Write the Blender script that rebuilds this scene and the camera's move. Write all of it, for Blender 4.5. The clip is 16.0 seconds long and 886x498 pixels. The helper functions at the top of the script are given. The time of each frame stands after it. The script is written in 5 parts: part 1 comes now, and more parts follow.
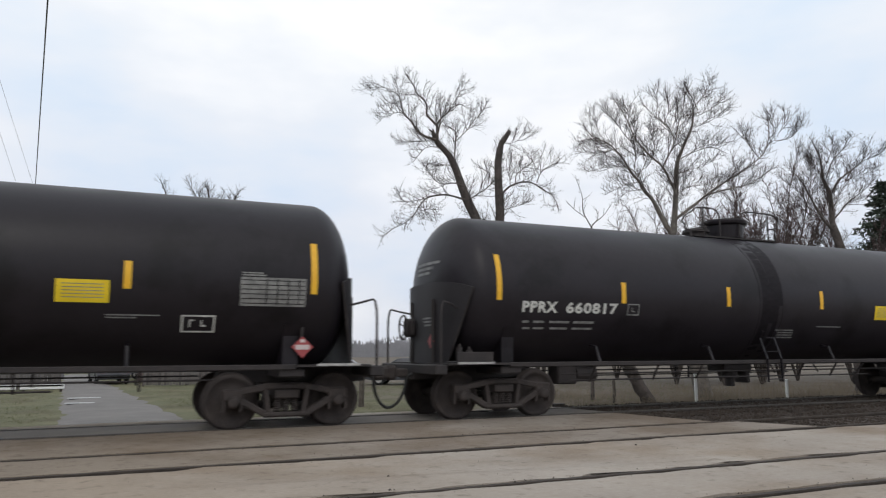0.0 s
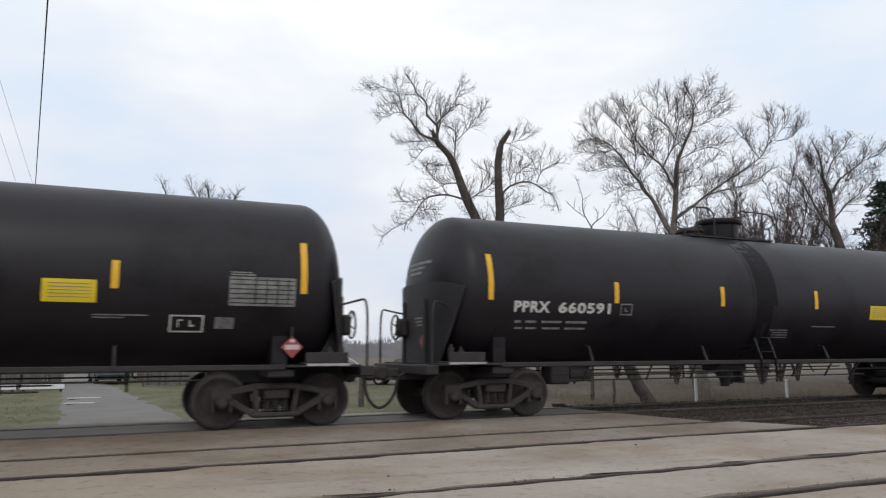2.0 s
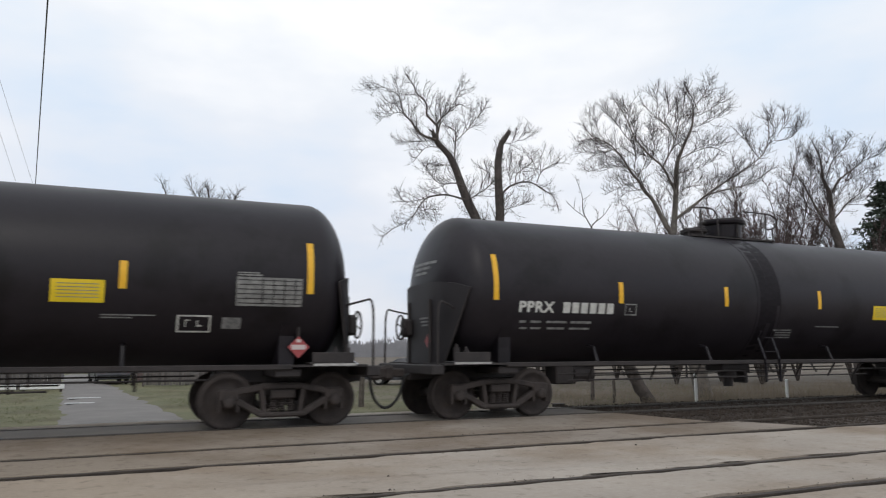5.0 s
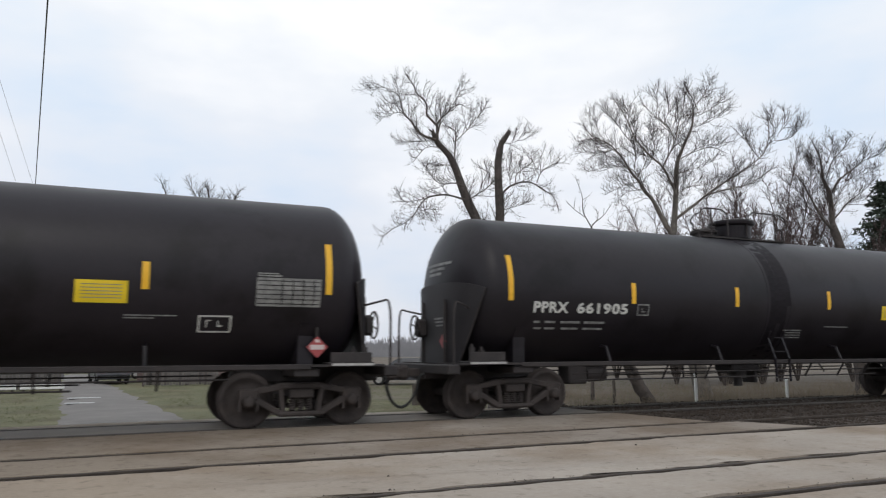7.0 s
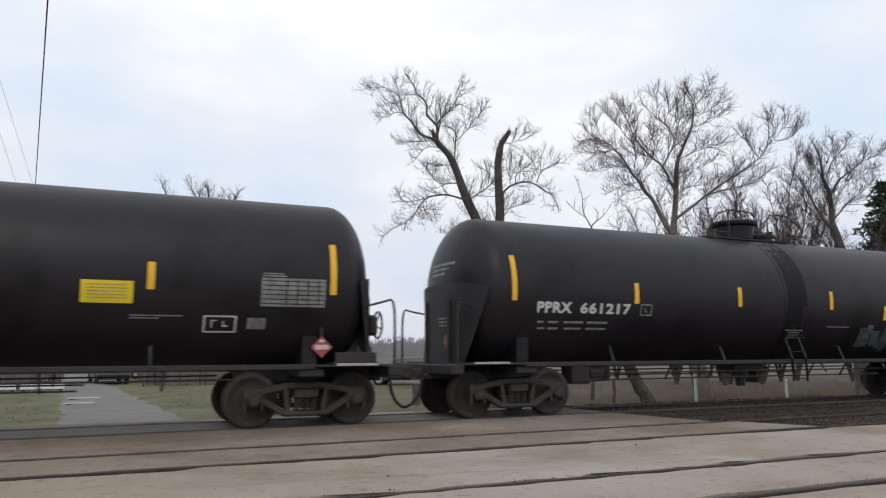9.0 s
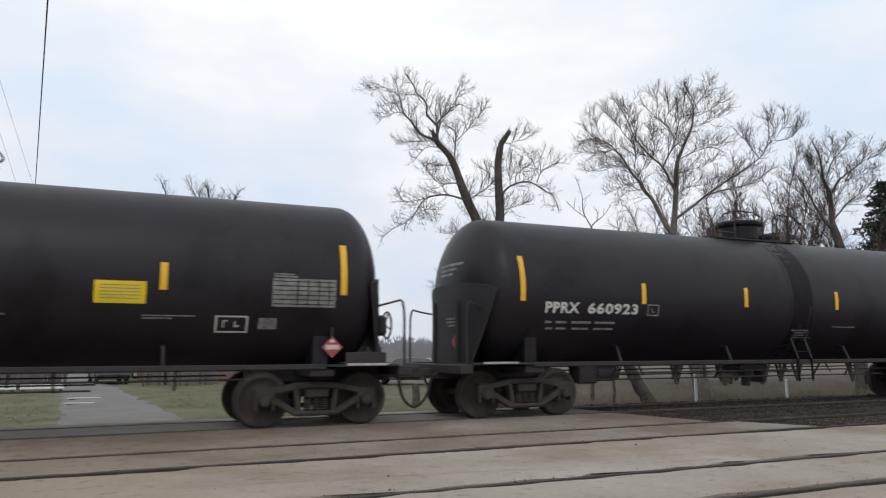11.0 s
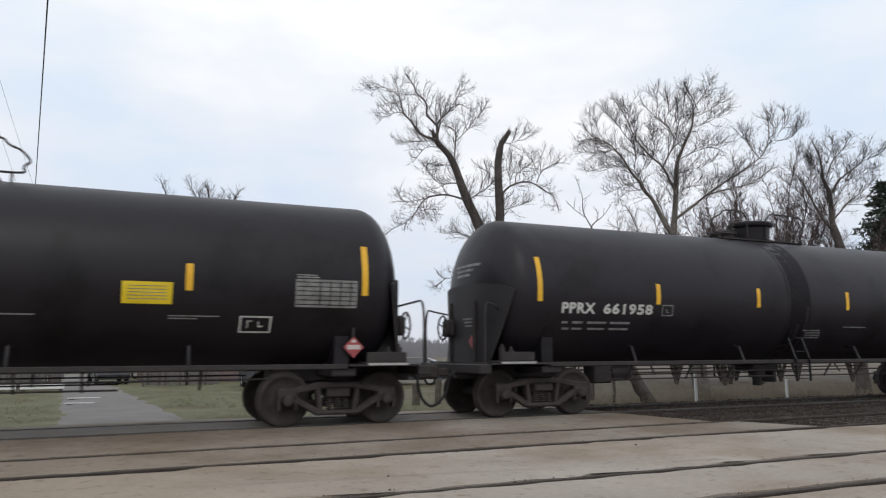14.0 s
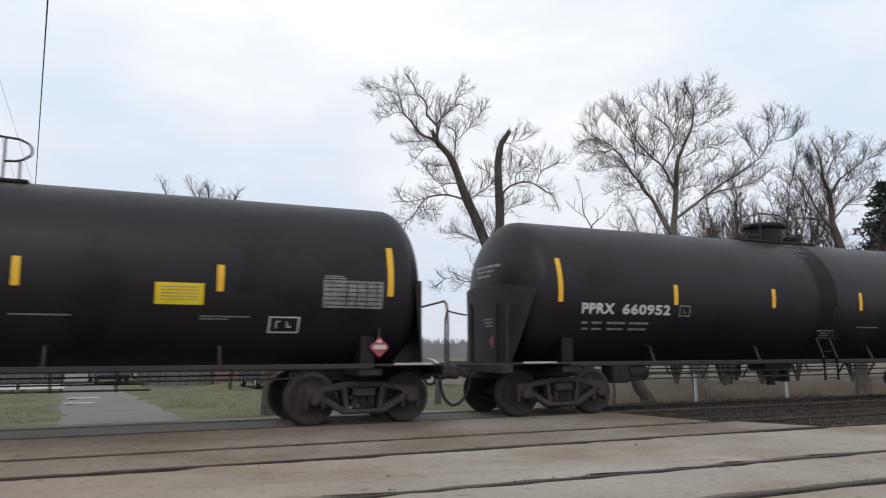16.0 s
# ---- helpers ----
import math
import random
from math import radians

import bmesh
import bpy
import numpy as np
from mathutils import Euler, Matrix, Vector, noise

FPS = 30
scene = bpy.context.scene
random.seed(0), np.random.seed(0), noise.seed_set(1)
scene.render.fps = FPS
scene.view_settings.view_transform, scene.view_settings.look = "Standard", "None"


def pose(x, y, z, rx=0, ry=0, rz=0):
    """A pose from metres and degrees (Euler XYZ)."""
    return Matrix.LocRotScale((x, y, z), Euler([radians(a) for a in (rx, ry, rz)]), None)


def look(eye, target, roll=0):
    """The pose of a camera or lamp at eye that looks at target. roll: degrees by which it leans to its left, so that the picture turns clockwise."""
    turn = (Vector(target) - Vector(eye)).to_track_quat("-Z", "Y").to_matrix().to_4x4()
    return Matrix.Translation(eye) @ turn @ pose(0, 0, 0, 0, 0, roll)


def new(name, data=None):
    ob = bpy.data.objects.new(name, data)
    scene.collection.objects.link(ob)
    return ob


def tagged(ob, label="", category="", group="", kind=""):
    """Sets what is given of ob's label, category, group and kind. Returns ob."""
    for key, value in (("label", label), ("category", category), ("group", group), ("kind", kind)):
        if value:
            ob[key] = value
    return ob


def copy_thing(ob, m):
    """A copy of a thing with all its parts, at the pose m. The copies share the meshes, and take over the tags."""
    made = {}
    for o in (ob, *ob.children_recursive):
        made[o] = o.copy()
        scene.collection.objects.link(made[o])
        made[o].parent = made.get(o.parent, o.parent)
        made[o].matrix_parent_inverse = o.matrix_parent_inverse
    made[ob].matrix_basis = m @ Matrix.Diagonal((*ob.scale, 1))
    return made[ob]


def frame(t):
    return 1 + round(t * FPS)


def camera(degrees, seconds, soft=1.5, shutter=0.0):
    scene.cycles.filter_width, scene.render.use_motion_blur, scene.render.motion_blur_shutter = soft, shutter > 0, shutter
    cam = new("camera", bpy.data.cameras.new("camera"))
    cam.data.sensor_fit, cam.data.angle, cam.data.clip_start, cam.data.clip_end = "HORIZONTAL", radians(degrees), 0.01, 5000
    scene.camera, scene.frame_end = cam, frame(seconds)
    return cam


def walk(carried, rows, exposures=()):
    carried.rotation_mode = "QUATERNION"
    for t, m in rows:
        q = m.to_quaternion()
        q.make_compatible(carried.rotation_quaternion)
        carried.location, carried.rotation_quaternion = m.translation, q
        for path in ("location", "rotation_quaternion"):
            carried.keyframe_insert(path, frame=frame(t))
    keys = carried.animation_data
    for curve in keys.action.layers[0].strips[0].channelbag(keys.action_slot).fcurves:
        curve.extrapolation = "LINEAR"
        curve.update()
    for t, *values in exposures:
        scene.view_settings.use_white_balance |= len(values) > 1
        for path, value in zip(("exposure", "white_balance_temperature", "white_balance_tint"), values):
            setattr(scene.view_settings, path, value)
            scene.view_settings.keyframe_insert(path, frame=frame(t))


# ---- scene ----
cam = camera(63.369, 16.0, soft=1.2, shutter=0.09)
EYE = (0.0, -13.552, 1.269)
YAW, PITCH, ROLL = radians(23.996), radians(8.175), -0.191
AIM = (EYE[0] + math.sin(YAW) * math.cos(PITCH), EYE[1] + math.cos(YAW) * math.cos(PITCH), EYE[2] + math.sin(PITCH))
walk(cam, [(0.0, look(EYE, AIM, ROLL)), (16.0, look(EYE, AIM, ROLL))], [(0.0, 0.0), (16.0, 0.0)])
LATERAL = Vector((math.cos(YAW), -math.sin(YAW), 0))
AHEAD = Vector((math.sin(YAW), math.cos(YAW), 0))

# ---- sky and light ----
world = bpy.data.worlds.new("overcast_sky")
scene.world = world
world.use_nodes = True
wt = world.node_tree
wt.nodes.clear()


def node(tree, kind, **values):
    n = tree.nodes.new(kind)
    for k, v in values.items():
        n.inputs[k].default_value = v
    return n


sky = wt.nodes.new("ShaderNodeTexSky")
sky.sky_type, sky.sun_disc = "NISHITA", False
sky.sun_elevation, sky.sun_rotation, sky.air_density, sky.dust_density = radians(38), radians(200), 1.0, 2.0
coord = wt.nodes.new("ShaderNodeTexCoord")
stretch = wt.nodes.new("ShaderNodeMapping")
stretch.inputs["Scale"].default_value = (1.0, 1.0, 2.6)
stretch.inputs["Location"].default_value = (0.35, 0.2, 0.1)
clouds = node(wt, "ShaderNodeTexNoise", Scale=2.3, Detail=5.0, Roughness=0.5)
ramp = wt.nodes.new("ShaderNodeValToRGB")
ramp.color_ramp.elements[0].position, ramp.color_ramp.elements[0].color = 0.34, (0.70, 0.80, 0.92, 1)
ramp.color_ramp.elements[1].position, ramp.color_ramp.elements[1].color = 0.66, (1.0, 1.0, 1.0, 1)
middle = ramp.color_ramp.elements.new(0.50)
middle.color = (0.83, 0.865, 0.915, 1)
dim = wt.nodes.new("ShaderNodeMix")
dim.data_type, dim.blend_type = "RGBA", "MIX"
dim.inputs["Factor"].default_value = 0.93
lift = wt.nodes.new("ShaderNodeMix")
lift.data_type, lift.blend_type = "RGBA", "MULTIPLY"
lift.inputs["Factor"].default_value = 1.0
lift.inputs["B"].default_value = (0.11, 0.11, 0.11, 1)
back = node(wt, "ShaderNodeBackground", Strength=1.11)
wout = wt.nodes.new("ShaderNodeOutputWorld")
wt.links.new(coord.outputs["Generated"], stretch.inputs["Vector"])
wt.links.new(stretch.outputs["Vector"], clouds.inputs["Vector"])
wt.links.new(clouds.outputs["Fac"], ramp.inputs["Fac"])
wt.links.new(sky.outputs["Color"], lift.inputs["A"])
wt.links.new(lift.outputs["Result"], dim.inputs["A"])
wt.links.new(ramp.outputs["Color"], dim.inputs["B"])
# the cloud deck dims towards the horizon
height = wt.nodes.new("ShaderNodeSeparateXYZ")
wt.links.new(coord.outputs["Generated"], height.inputs["Vector"])
deck = wt.nodes.new("ShaderNodeValToRGB")
deck.color_ramp.elements[0].position, deck.color_ramp.elements[0].color = 0.0, (0.80, 0.805, 0.845, 1)
deck.color_ramp.elements[1].position, deck.color_ramp.elements[1].color = 0.40, (1.0, 1.0, 1.0, 1)
deck.color_ramp.elements.new(0.20).color = (0.90, 0.903, 0.93, 1)
wt.links.new(height.outputs["Z"], deck.inputs["Fac"])
haze = wt.nodes.new("ShaderNodeMix")
haze.data_type, haze.blend_type = "RGBA", "MULTIPLY"
haze.inputs["Factor"].default_value = 1.0
wt.links.new(dim.outputs["Result"], haze.inputs["A"])
wt.links.new(deck.outputs["Color"], haze.inputs["B"])
wt.links.new(haze.outputs["Result"], back.inputs["Color"])
wt.links.new(back.outputs["Background"], wout.inputs["Surface"])

sun = new("sun", bpy.data.lights.new("sun", "SUN"))
sun.data.energy, sun.data.angle, sun.data.color = 0.5, radians(25), (1.0, 0.97, 0.92)
sun.matrix_world = look((-8, -20, 22), (0, 0, 0))


# ---- materials ----
def material(name, base, other=None, rough=0.7, metal=0.0, scale=6.0, fine=60.0, bump=0.15, spread=(0.35, 0.65), glow=None, per_object=0.0, depth=0.01):
    m = bpy.data.materials.new(name)
    m.use_nodes = True
    t = m.node_tree
    b = t.nodes["Principled BSDF"]
    b.inputs["Metallic"].default_value = metal
    where = t.nodes.new("ShaderNodeTexCoord")
    big = node(t, "ShaderNodeTexNoise", Scale=scale, Detail=4.0, Roughness=0.6)
    small = node(t, "ShaderNodeTexNoise", Scale=fine, Detail=3.0, Roughness=0.7)
    for n in (big, small):
        t.links.new(where.outputs["Object"], n.inputs["Vector"])
    blend = t.nodes.new("ShaderNodeMix")
    blend.data_type = "FLOAT"
    blend.inputs["Factor"].default_value = 0.35
    t.links.new(big.outputs["Fac"], blend.inputs["A"])
    t.links.new(small.outputs["Fac"], blend.inputs["B"])
    r = t.nodes.new("ShaderNodeValToRGB")
    r.color_ramp.elements[0].position, r.color_ramp.elements[1].position = spread
    r.color_ramp.elements[0].color = (*base, 1)
    r.color_ramp.elements[1].color = (*(other or [min(1, c * 1.3) for c in base]), 1)
    t.links.new(blend.outputs["Result"], r.inputs["Fac"])
    colour = r.outputs["Color"]
    if per_object:
        info = t.nodes.new("ShaderNodeObjectInfo")
        vary = node(t, "ShaderNodeMapRange")
        vary.inputs["To Min"].default_value, vary.inputs["To Max"].default_value = 1 - per_object, 1 + per_object
        hsv = t.nodes.new("ShaderNodeHueSaturation")
        t.links.new(info.outputs["Random"], vary.inputs["Value"])
        t.links.new(vary.outputs["Result"], hsv.inputs["Value"])
        t.links.new(colour, hsv.inputs["Color"])
        colour = hsv.outputs["Color"]
    t.links.new(colour, b.inputs["Base Color"])
    rr = node(t, "ShaderNodeMapRange")
    rr.inputs["To Min"].default_value, rr.inputs["To Max"].default_value = max(0.05, rough - 0.1), min(1, rough + 0.1)
    t.links.new(big.outputs["Fac"], rr.inputs["Value"])
    t.links.new(rr.outputs["Result"], b.inputs["Roughness"])
    if bump:
        bp = node(t, "ShaderNodeBump", Strength=bump, Distance=depth)
        t.links.new(small.outputs["Fac"], bp.inputs["Height"])
        t.links.new(bp.outputs["Normal"], b.inputs["Normal"])
    if glow:
        b.inputs["Emission Color"].default_value, b.inputs["Emission Strength"].default_value = (*glow[:3], 1), glow[3]
    return m


M_TANK = material("black_tank_paint", (0.0122, 0.0101, 0.0128), (0.0212, 0.0180, 0.0222), per_object=0.10, rough=0.42, scale=0.9, fine=9.0, bump=0.05, spread=(0.3, 0.75))
M_TANK.node_tree.nodes["Principled BSDF"].inputs["Specular IOR Level"].default_value = 0.27
M_FRAME = material("grimy_black_steel", (0.0165, 0.0138, 0.0142), (0.041, 0.0335, 0.0325), rough=0.75, scale=3.0, fine=40.0, bump=0.25)
M_TRUCK = material("dusty_cast_steel", (0.024, 0.0192, 0.0180), (0.062, 0.0495, 0.0450), rough=0.85, scale=4.0, fine=45.0, bump=0.35)
M_SHIELD = material("dusty_black_plate", (0.0125, 0.0108, 0.0125), (0.025, 0.0215, 0.024), rough=0.6, scale=1.5, fine=30.0, bump=0.1)
M_TREAD = material("worn_steel_rim", (0.16, 0.14, 0.13), (0.3, 0.28, 0.26), rough=0.45, metal=0.8, scale=5.0, bump=0.1)
M_GALV = material("scuffed_step_edge", (0.3, 0.29, 0.28), (0.5, 0.49, 0.47), rough=0.55, metal=0.3, scale=8.0)
M_YELLOW = material("yellow_reflective_tape", (0.72, 0.38, 0.015), (0.85, 0.50, 0.03), rough=0.4, scale=5.0, bump=0.03)
M_PANEL = material("yellow_panel_paint", (0.70, 0.50, 0.01), (0.82, 0.60, 0.02), rough=0.5, scale=4.0, bump=0.03)
M_LETTER = material("chalky_white_lettering", (0.42, 0.42, 0.40), (0.66, 0.66, 0.62), rough=0.7, scale=9.0, bump=0.05)
M_STENCIL = material("faded_stencil_paint", (0.10, 0.10, 0.10), (0.30, 0.30, 0.29), rough=0.75, scale=7.0, fine=30.0, bump=0.05)
M_TABLE = material("faded_data_panel_paint", (0.13, 0.13, 0.125), (0.28, 0.28, 0.265), rough=0.75, scale=7.0, fine=40.0, bump=0.05)
M_RED = material("red_placard", (0.27, 0.04, 0.045), (0.38, 0.075, 0.075), rough=0.45, scale=8.0, bump=0.02)
M_PINK = material("white_placard_ink", (0.46, 0.38, 0.37), (0.62, 0.55, 0.53), rough=0.5, scale=8.0, bump=0.02)
M_GRAFFITI = material("pale_sprayed_paint", (0.028, 0.034, 0.038), (0.10, 0.125, 0.135), rough=0.6, scale=3.0, fine=12.0, bump=0.02)
M_SPILL = material("dried_black_spill", (0.0095, 0.0080, 0.0098), (0.0175, 0.0150, 0.0180), rough=0.5, scale=2.5, fine=14.0, bump=0.05)
M_SPILL.node_tree.nodes["Principled BSDF"].inputs["Specular IOR Level"].default_value = 0.10
M_RUBBER = material("black_rubber", (0.012, 0.012, 0.012), (0.03, 0.03, 0.03), rough=0.8, scale=9.0)
M_CONCRETE = material("worn_concrete_pavement", (0.270, 0.230, 0.191), (0.402, 0.355, 0.305), rough=0.9, scale=0.55, fine=14.0, bump=0.6, spread=(0.3, 0.68), depth=0.015)


def stain(m, tint, scale, low, high):
    """Lays broad dirty patches over a material."""
    t = m.node_tree
    b = t.nodes["Principled BSDF"]
    clean = b.inputs["Base Color"].links[0].from_socket
    where = t.nodes.new("ShaderNodeTexCoord")
    n = node(t, "ShaderNodeTexNoise", Scale=scale, Detail=6.0, Roughness=0.62)
    t.links.new(where.outputs["Object"], n.inputs["Vector"])
    r = node(t, "ShaderNodeMapRange")
    r.inputs["From Min"].default_value, r.inputs["From Max"].default_value = low, high
    t.links.new(n.outputs["Fac"], r.inputs["Value"])
    mix = t.nodes.new("ShaderNodeMix")
    mix.data_type, mix.blend_type = "RGBA", "MULTIPLY"
    mix.inputs["B"].default_value = (*tint, 1)
    t.links.new(r.outputs["Result"], mix.inputs["Factor"])
    t.links.new(clean, mix.inputs["A"])
    t.links.new(mix.outputs["Result"], b.inputs["Base Color"])


def lane_dirt(m, tint):
    """Brown dirt that the traffic of the lane has tracked over the paving, fading out sideways."""
    t = m.node_tree
    b = t.nodes["Principled BSDF"]
    clean = b.inputs["Base Color"].links[0].from_socket
    where = t.nodes.new("ShaderNodeTexCoord")
    axis = t.nodes.new("ShaderNodeSeparateXYZ")
    t.links.new(where.outputs["Object"], axis.inputs["Vector"])
    n = node(t, "ShaderNodeTexNoise", Scale=0.5, Detail=5.0, Roughness=0.6)
    t.links.new(where.outputs["Object"], n.inputs["Vector"])
    fade = node(t, "ShaderNodeMapRange")
    fade.inputs["From Min"].default_value, fade.inputs["From Max"].default_value = 4.0, -1.5
    fade.inputs["To Min"].default_value, fade.inputs["To Max"].default_value = -0.5, 0.9
    t.links.new(axis.outputs["X"], fade.inputs["Value"])
    add = t.nodes.new("ShaderNodeMath")
    add.use_clamp = True
    t.links.new(fade.outputs["Result"], add.inputs[0])
    t.links.new(n.outputs["Fac"], add.inputs[1])
    mix = t.nodes.new("ShaderNodeMix")
    mix.data_type, mix.blend_type = "RGBA", "MULTIPLY"
    mix.inputs["B"].default_value = (*tint, 1)
    t.links.new(add.outputs["Value"], mix.inputs["Factor"])
    t.links.new(clean, mix.inputs["A"])
    t.links.new(mix.outputs["Result"], b.inputs["Base Color"])


M_DIRTY = material("oil_browned_concrete", (0.188, 0.156, 0.126), (0.298, 0.256, 0.215), rough=0.9, scale=0.7, fine=14.0, bump=0.5, spread=(0.28, 0.72), depth=0.015)
stain(M_DIRTY, (0.70, 0.63, 0.55), 0.3, 0.45, 0.60)
stain(M_CONCRETE, (0.70, 0.62, 0.53), 0.22, 0.47, 0.63)
stain(M_CONCRETE, (0.62, 0.60, 0.57), 5.0, 0.56, 0.72)
stain(M_DIRTY, (0.6, 0.56, 0.5), 5.0, 0.54, 0.70)
lane_dirt(M_CONCRETE, (0.86, 0.80, 0.72))
lane_dirt(M_DIRTY, (0.95, 0.91, 0.84))
stain(M_TANK, (0.5, 0.48, 0.47), 0.7, 0.5, 0.62)
M_PANELS = material("grey_crossing_panel", (0.125, 0.108, 0.092), (0.190, 0.166, 0.142), rough=0.85, scale=1.2, fine=30.0, bump=0.3)
M_RAIL = material("polished_rail_steel", (0.065, 0.057, 0.051), (0.12, 0.106, 0.095), rough=0.6, metal=0.5, scale=3.0, fine=50.0, bump=0.05)
M_RUSTRAIL = material("rusty_rail_steel", (0.035, 0.028, 0.023), (0.075, 0.058, 0.046), rough=0.75, metal=0.3, scale=4.0, fine=50.0, bump=0.2)
M_GROOVE = material("dirty_flangeway_fill", (0.03, 0.026, 0.022), (0.075, 0.062, 0.05), rough=0.95, scale=3.0, fine=40.0, bump=0.4)
M_BALLAST = material("brown_track_ballast", (0.022, 0.0152, 0.0112), (0.060, 0.044, 0.033), rough=0.95, scale=5.0, fine=45.0, bump=0.8, depth=0.03, per_object=0.1)
M_TIE = material("weathered_tie_wood", (0.028, 0.021, 0.017), (0.07, 0.055, 0.043), rough=0.9, scale=5.0, fine=60.0, bump=0.4, per_object=0.25)
M_ASPHALT = material("pale_worn_asphalt", (0.122, 0.113, 0.105), (0.188, 0.175, 0.163), rough=0.9, scale=0.8, fine=40.0, bump=0.3)
M_ROADPAINT = material("worn_white_road_paint", (0.25, 0.25, 0.245), (0.6, 0.6, 0.59), rough=0.7, scale=4.0)
M_GRASS = material("winter_grass_blades", (0.085, 0.089, 0.038), (0.135, 0.130, 0.064), rough=0.9, scale=0.6, fine=5.0, bump=0.0, spread=(0.3, 0.7))
M_WEED = material("dry_brown_weeds", (0.10, 0.078, 0.052), (0.20, 0.165, 0.12), rough=0.95, scale=0.8, fine=6.0, bump=0.0)
M_BARK = material("grey_brown_bark", (0.045, 0.038, 0.034), (0.12, 0.10, 0.09), rough=0.95, scale=5.0, fine=30.0, bump=0.7, depth=0.03)
M_PALEBARK = material("pale_mottled_bark", (0.07, 0.06, 0.052), (0.19, 0.17, 0.15), rough=0.9, scale=4.0, fine=25.0, bump=0.4, depth=0.02)
M_TWIG = material("thin_dark_twigs", (0.030, 0.024, 0.023), (0.064, 0.052, 0.049), rough=0.95, scale=2.0, fine=12.0, bump=0.0)
M_REDTWIG = material("reddish_brush_twigs", (0.065, 0.045, 0.044), (0.12, 0.086, 0.083), rough=0.95, scale=2.0, fine=12.0, bump=0.0)
M_NEEDLE = material("dark_conifer_needles", (0.024, 0.036, 0.026), (0.06, 0.080, 0.056), rough=0.85, scale=1.5, fine=9.0, bump=0.0)
# pale bluish grey: the haze over the distant woods is put into their colour
M_WOODS = material("haze_tinted_far_woods", (0.23, 0.23, 0.245), (0.30, 0.295, 0.31), rough=1.0, scale=0.15, fine=2.0, bump=0.0)
M_POLE = material("weathered_pole_wood", (0.09, 0.075, 0.065), (0.19, 0.165, 0.145), rough=0.9, scale=3.0, fine=40.0, bump=0.3)
M_WIRE = material("grey_cable_sheath", (0.05, 0.05, 0.05), (0.1, 0.1, 0.1), rough=0.6, scale=3.0, bump=0.0)
M_POST = material("white_painted_post", (0.72, 0.72, 0.70), (0.84, 0.84, 0.82), rough=0.6, scale=5.0, bump=0.1)
M_FENCE = material("old_grey_fence_wood", (0.06, 0.05, 0.042), (0.14, 0.12, 0.10), rough=0.9, scale=6.0, fine=50.0, bump=0.4)
M_SLAT = material("silvered_fence_board", (0.075, 0.067, 0.064), (0.15, 0.137, 0.13), rough=0.9, scale=3.0, fine=40.0, bump=0.3, per_object=0.3)
M_BRICK = material("red_brown_brick", (0.115, 0.082, 0.078), (0.19, 0.145, 0.138), rough=0.9, scale=3.0, fine=18.0, bump=0.3)
M_ROOF = material("mauve_brown_shingle", (0.105, 0.075, 0.072), (0.19, 0.145, 0.14), rough=0.9, scale=2.0, fine=14.0, bump=0.4)
M_WHITE = material("white_trim_paint", (0.7, 0.7, 0.69), (0.82, 0.82, 0.8), rough=0.6, scale=4.0, bump=0.05)
M_GLASS = material("dark_window_glass", (0.02, 0.024, 0.028), (0.04, 0.045, 0.05), rough=0.12, scale=2.0, bump=0.0)
M_CARDARK = material("dark_grey_car_paint", (0.04, 0.042, 0.05), (0.07, 0.072, 0.08), rough=0.3, scale=2.0, bump=0.0)
M_CARGREY = material("grey_mauve_car_paint", (0.10, 0.095, 0.10), (0.15, 0.14, 0.15), rough=0.3, scale=2.0, bump=0.0)
M_TAIL = material("lit_tail_lamp", (0.5, 0.02, 0.02), (0.6, 0.03, 0.03), rough=0.3, bump=0.0, glow=(1.0, 0.05, 0.04, 5.0))


def ground_material():
    m = material("patchy_winter_ground", (0.082, 0.086, 0.036), (0.14, 0.132, 0.07), rough=0.95, scale=0.5, fine=9.0, bump=0.6, depth=0.03)
    t = m.node_tree
    b = t.nodes["Principled BSDF"]
    green = b.inputs["Base Color"].links[0].from_socket
    where = t.nodes.new("ShaderNodeTexCoord")
    n = node(t, "ShaderNodeTexNoise", Scale=0.16, Detail=5.0, Roughness=0.6)
    t.links.new(where.outputs["Object"], n.inputs["Vector"])
    part_x = t.nodes.new("ShaderNodeSeparateXYZ")
    t.links.new(where.outputs["Object"], part_x.inputs["Vector"])
    along = node(t, "ShaderNodeMapRange")
    along.inputs["From Min"].default_value, along.inputs["From Max"].default_value = 4.0, 22.0
    along.inputs["To Min"].default_value, along.inputs["To Max"].default_value = -0.18, 0.30
    t.links.new(part_x.outputs["X"], along.inputs["Value"])
    add = t.nodes.new("ShaderNodeMath")
    t.links.new(n.outputs["Fac"], add.inputs[0])
    t.links.new(along.outputs["Result"], add.inputs[1])
    r = t.nodes.new("ShaderNodeValToRGB")
    r.color_ramp.elements[0].position, r.color_ramp.elements[1].position = 0.42, 0.62
    t.links.new(add.outputs["Value"], r.inputs["Fac"])
    mix = t.nodes.new("ShaderNodeMix")
    mix.data_type = "RGBA"
    mix.inputs["B"].default_value = (0.125, 0.102, 0.078, 1)
    t.links.new(r.outputs["Color"], mix.inputs["Factor"])
    t.links.new(green, mix.inputs["A"])
    t.links.new(mix.outputs["Result"], b.inputs["Base Color"])
    return m


M_GROUND = ground_material()
stain(M_GROUND, (0.76, 0.68, 0.62), 0.45, 0.50, 0.62)
stain(M_GROUND, (0.80, 0.82, 0.72), 2.2, 0.48, 0.66)


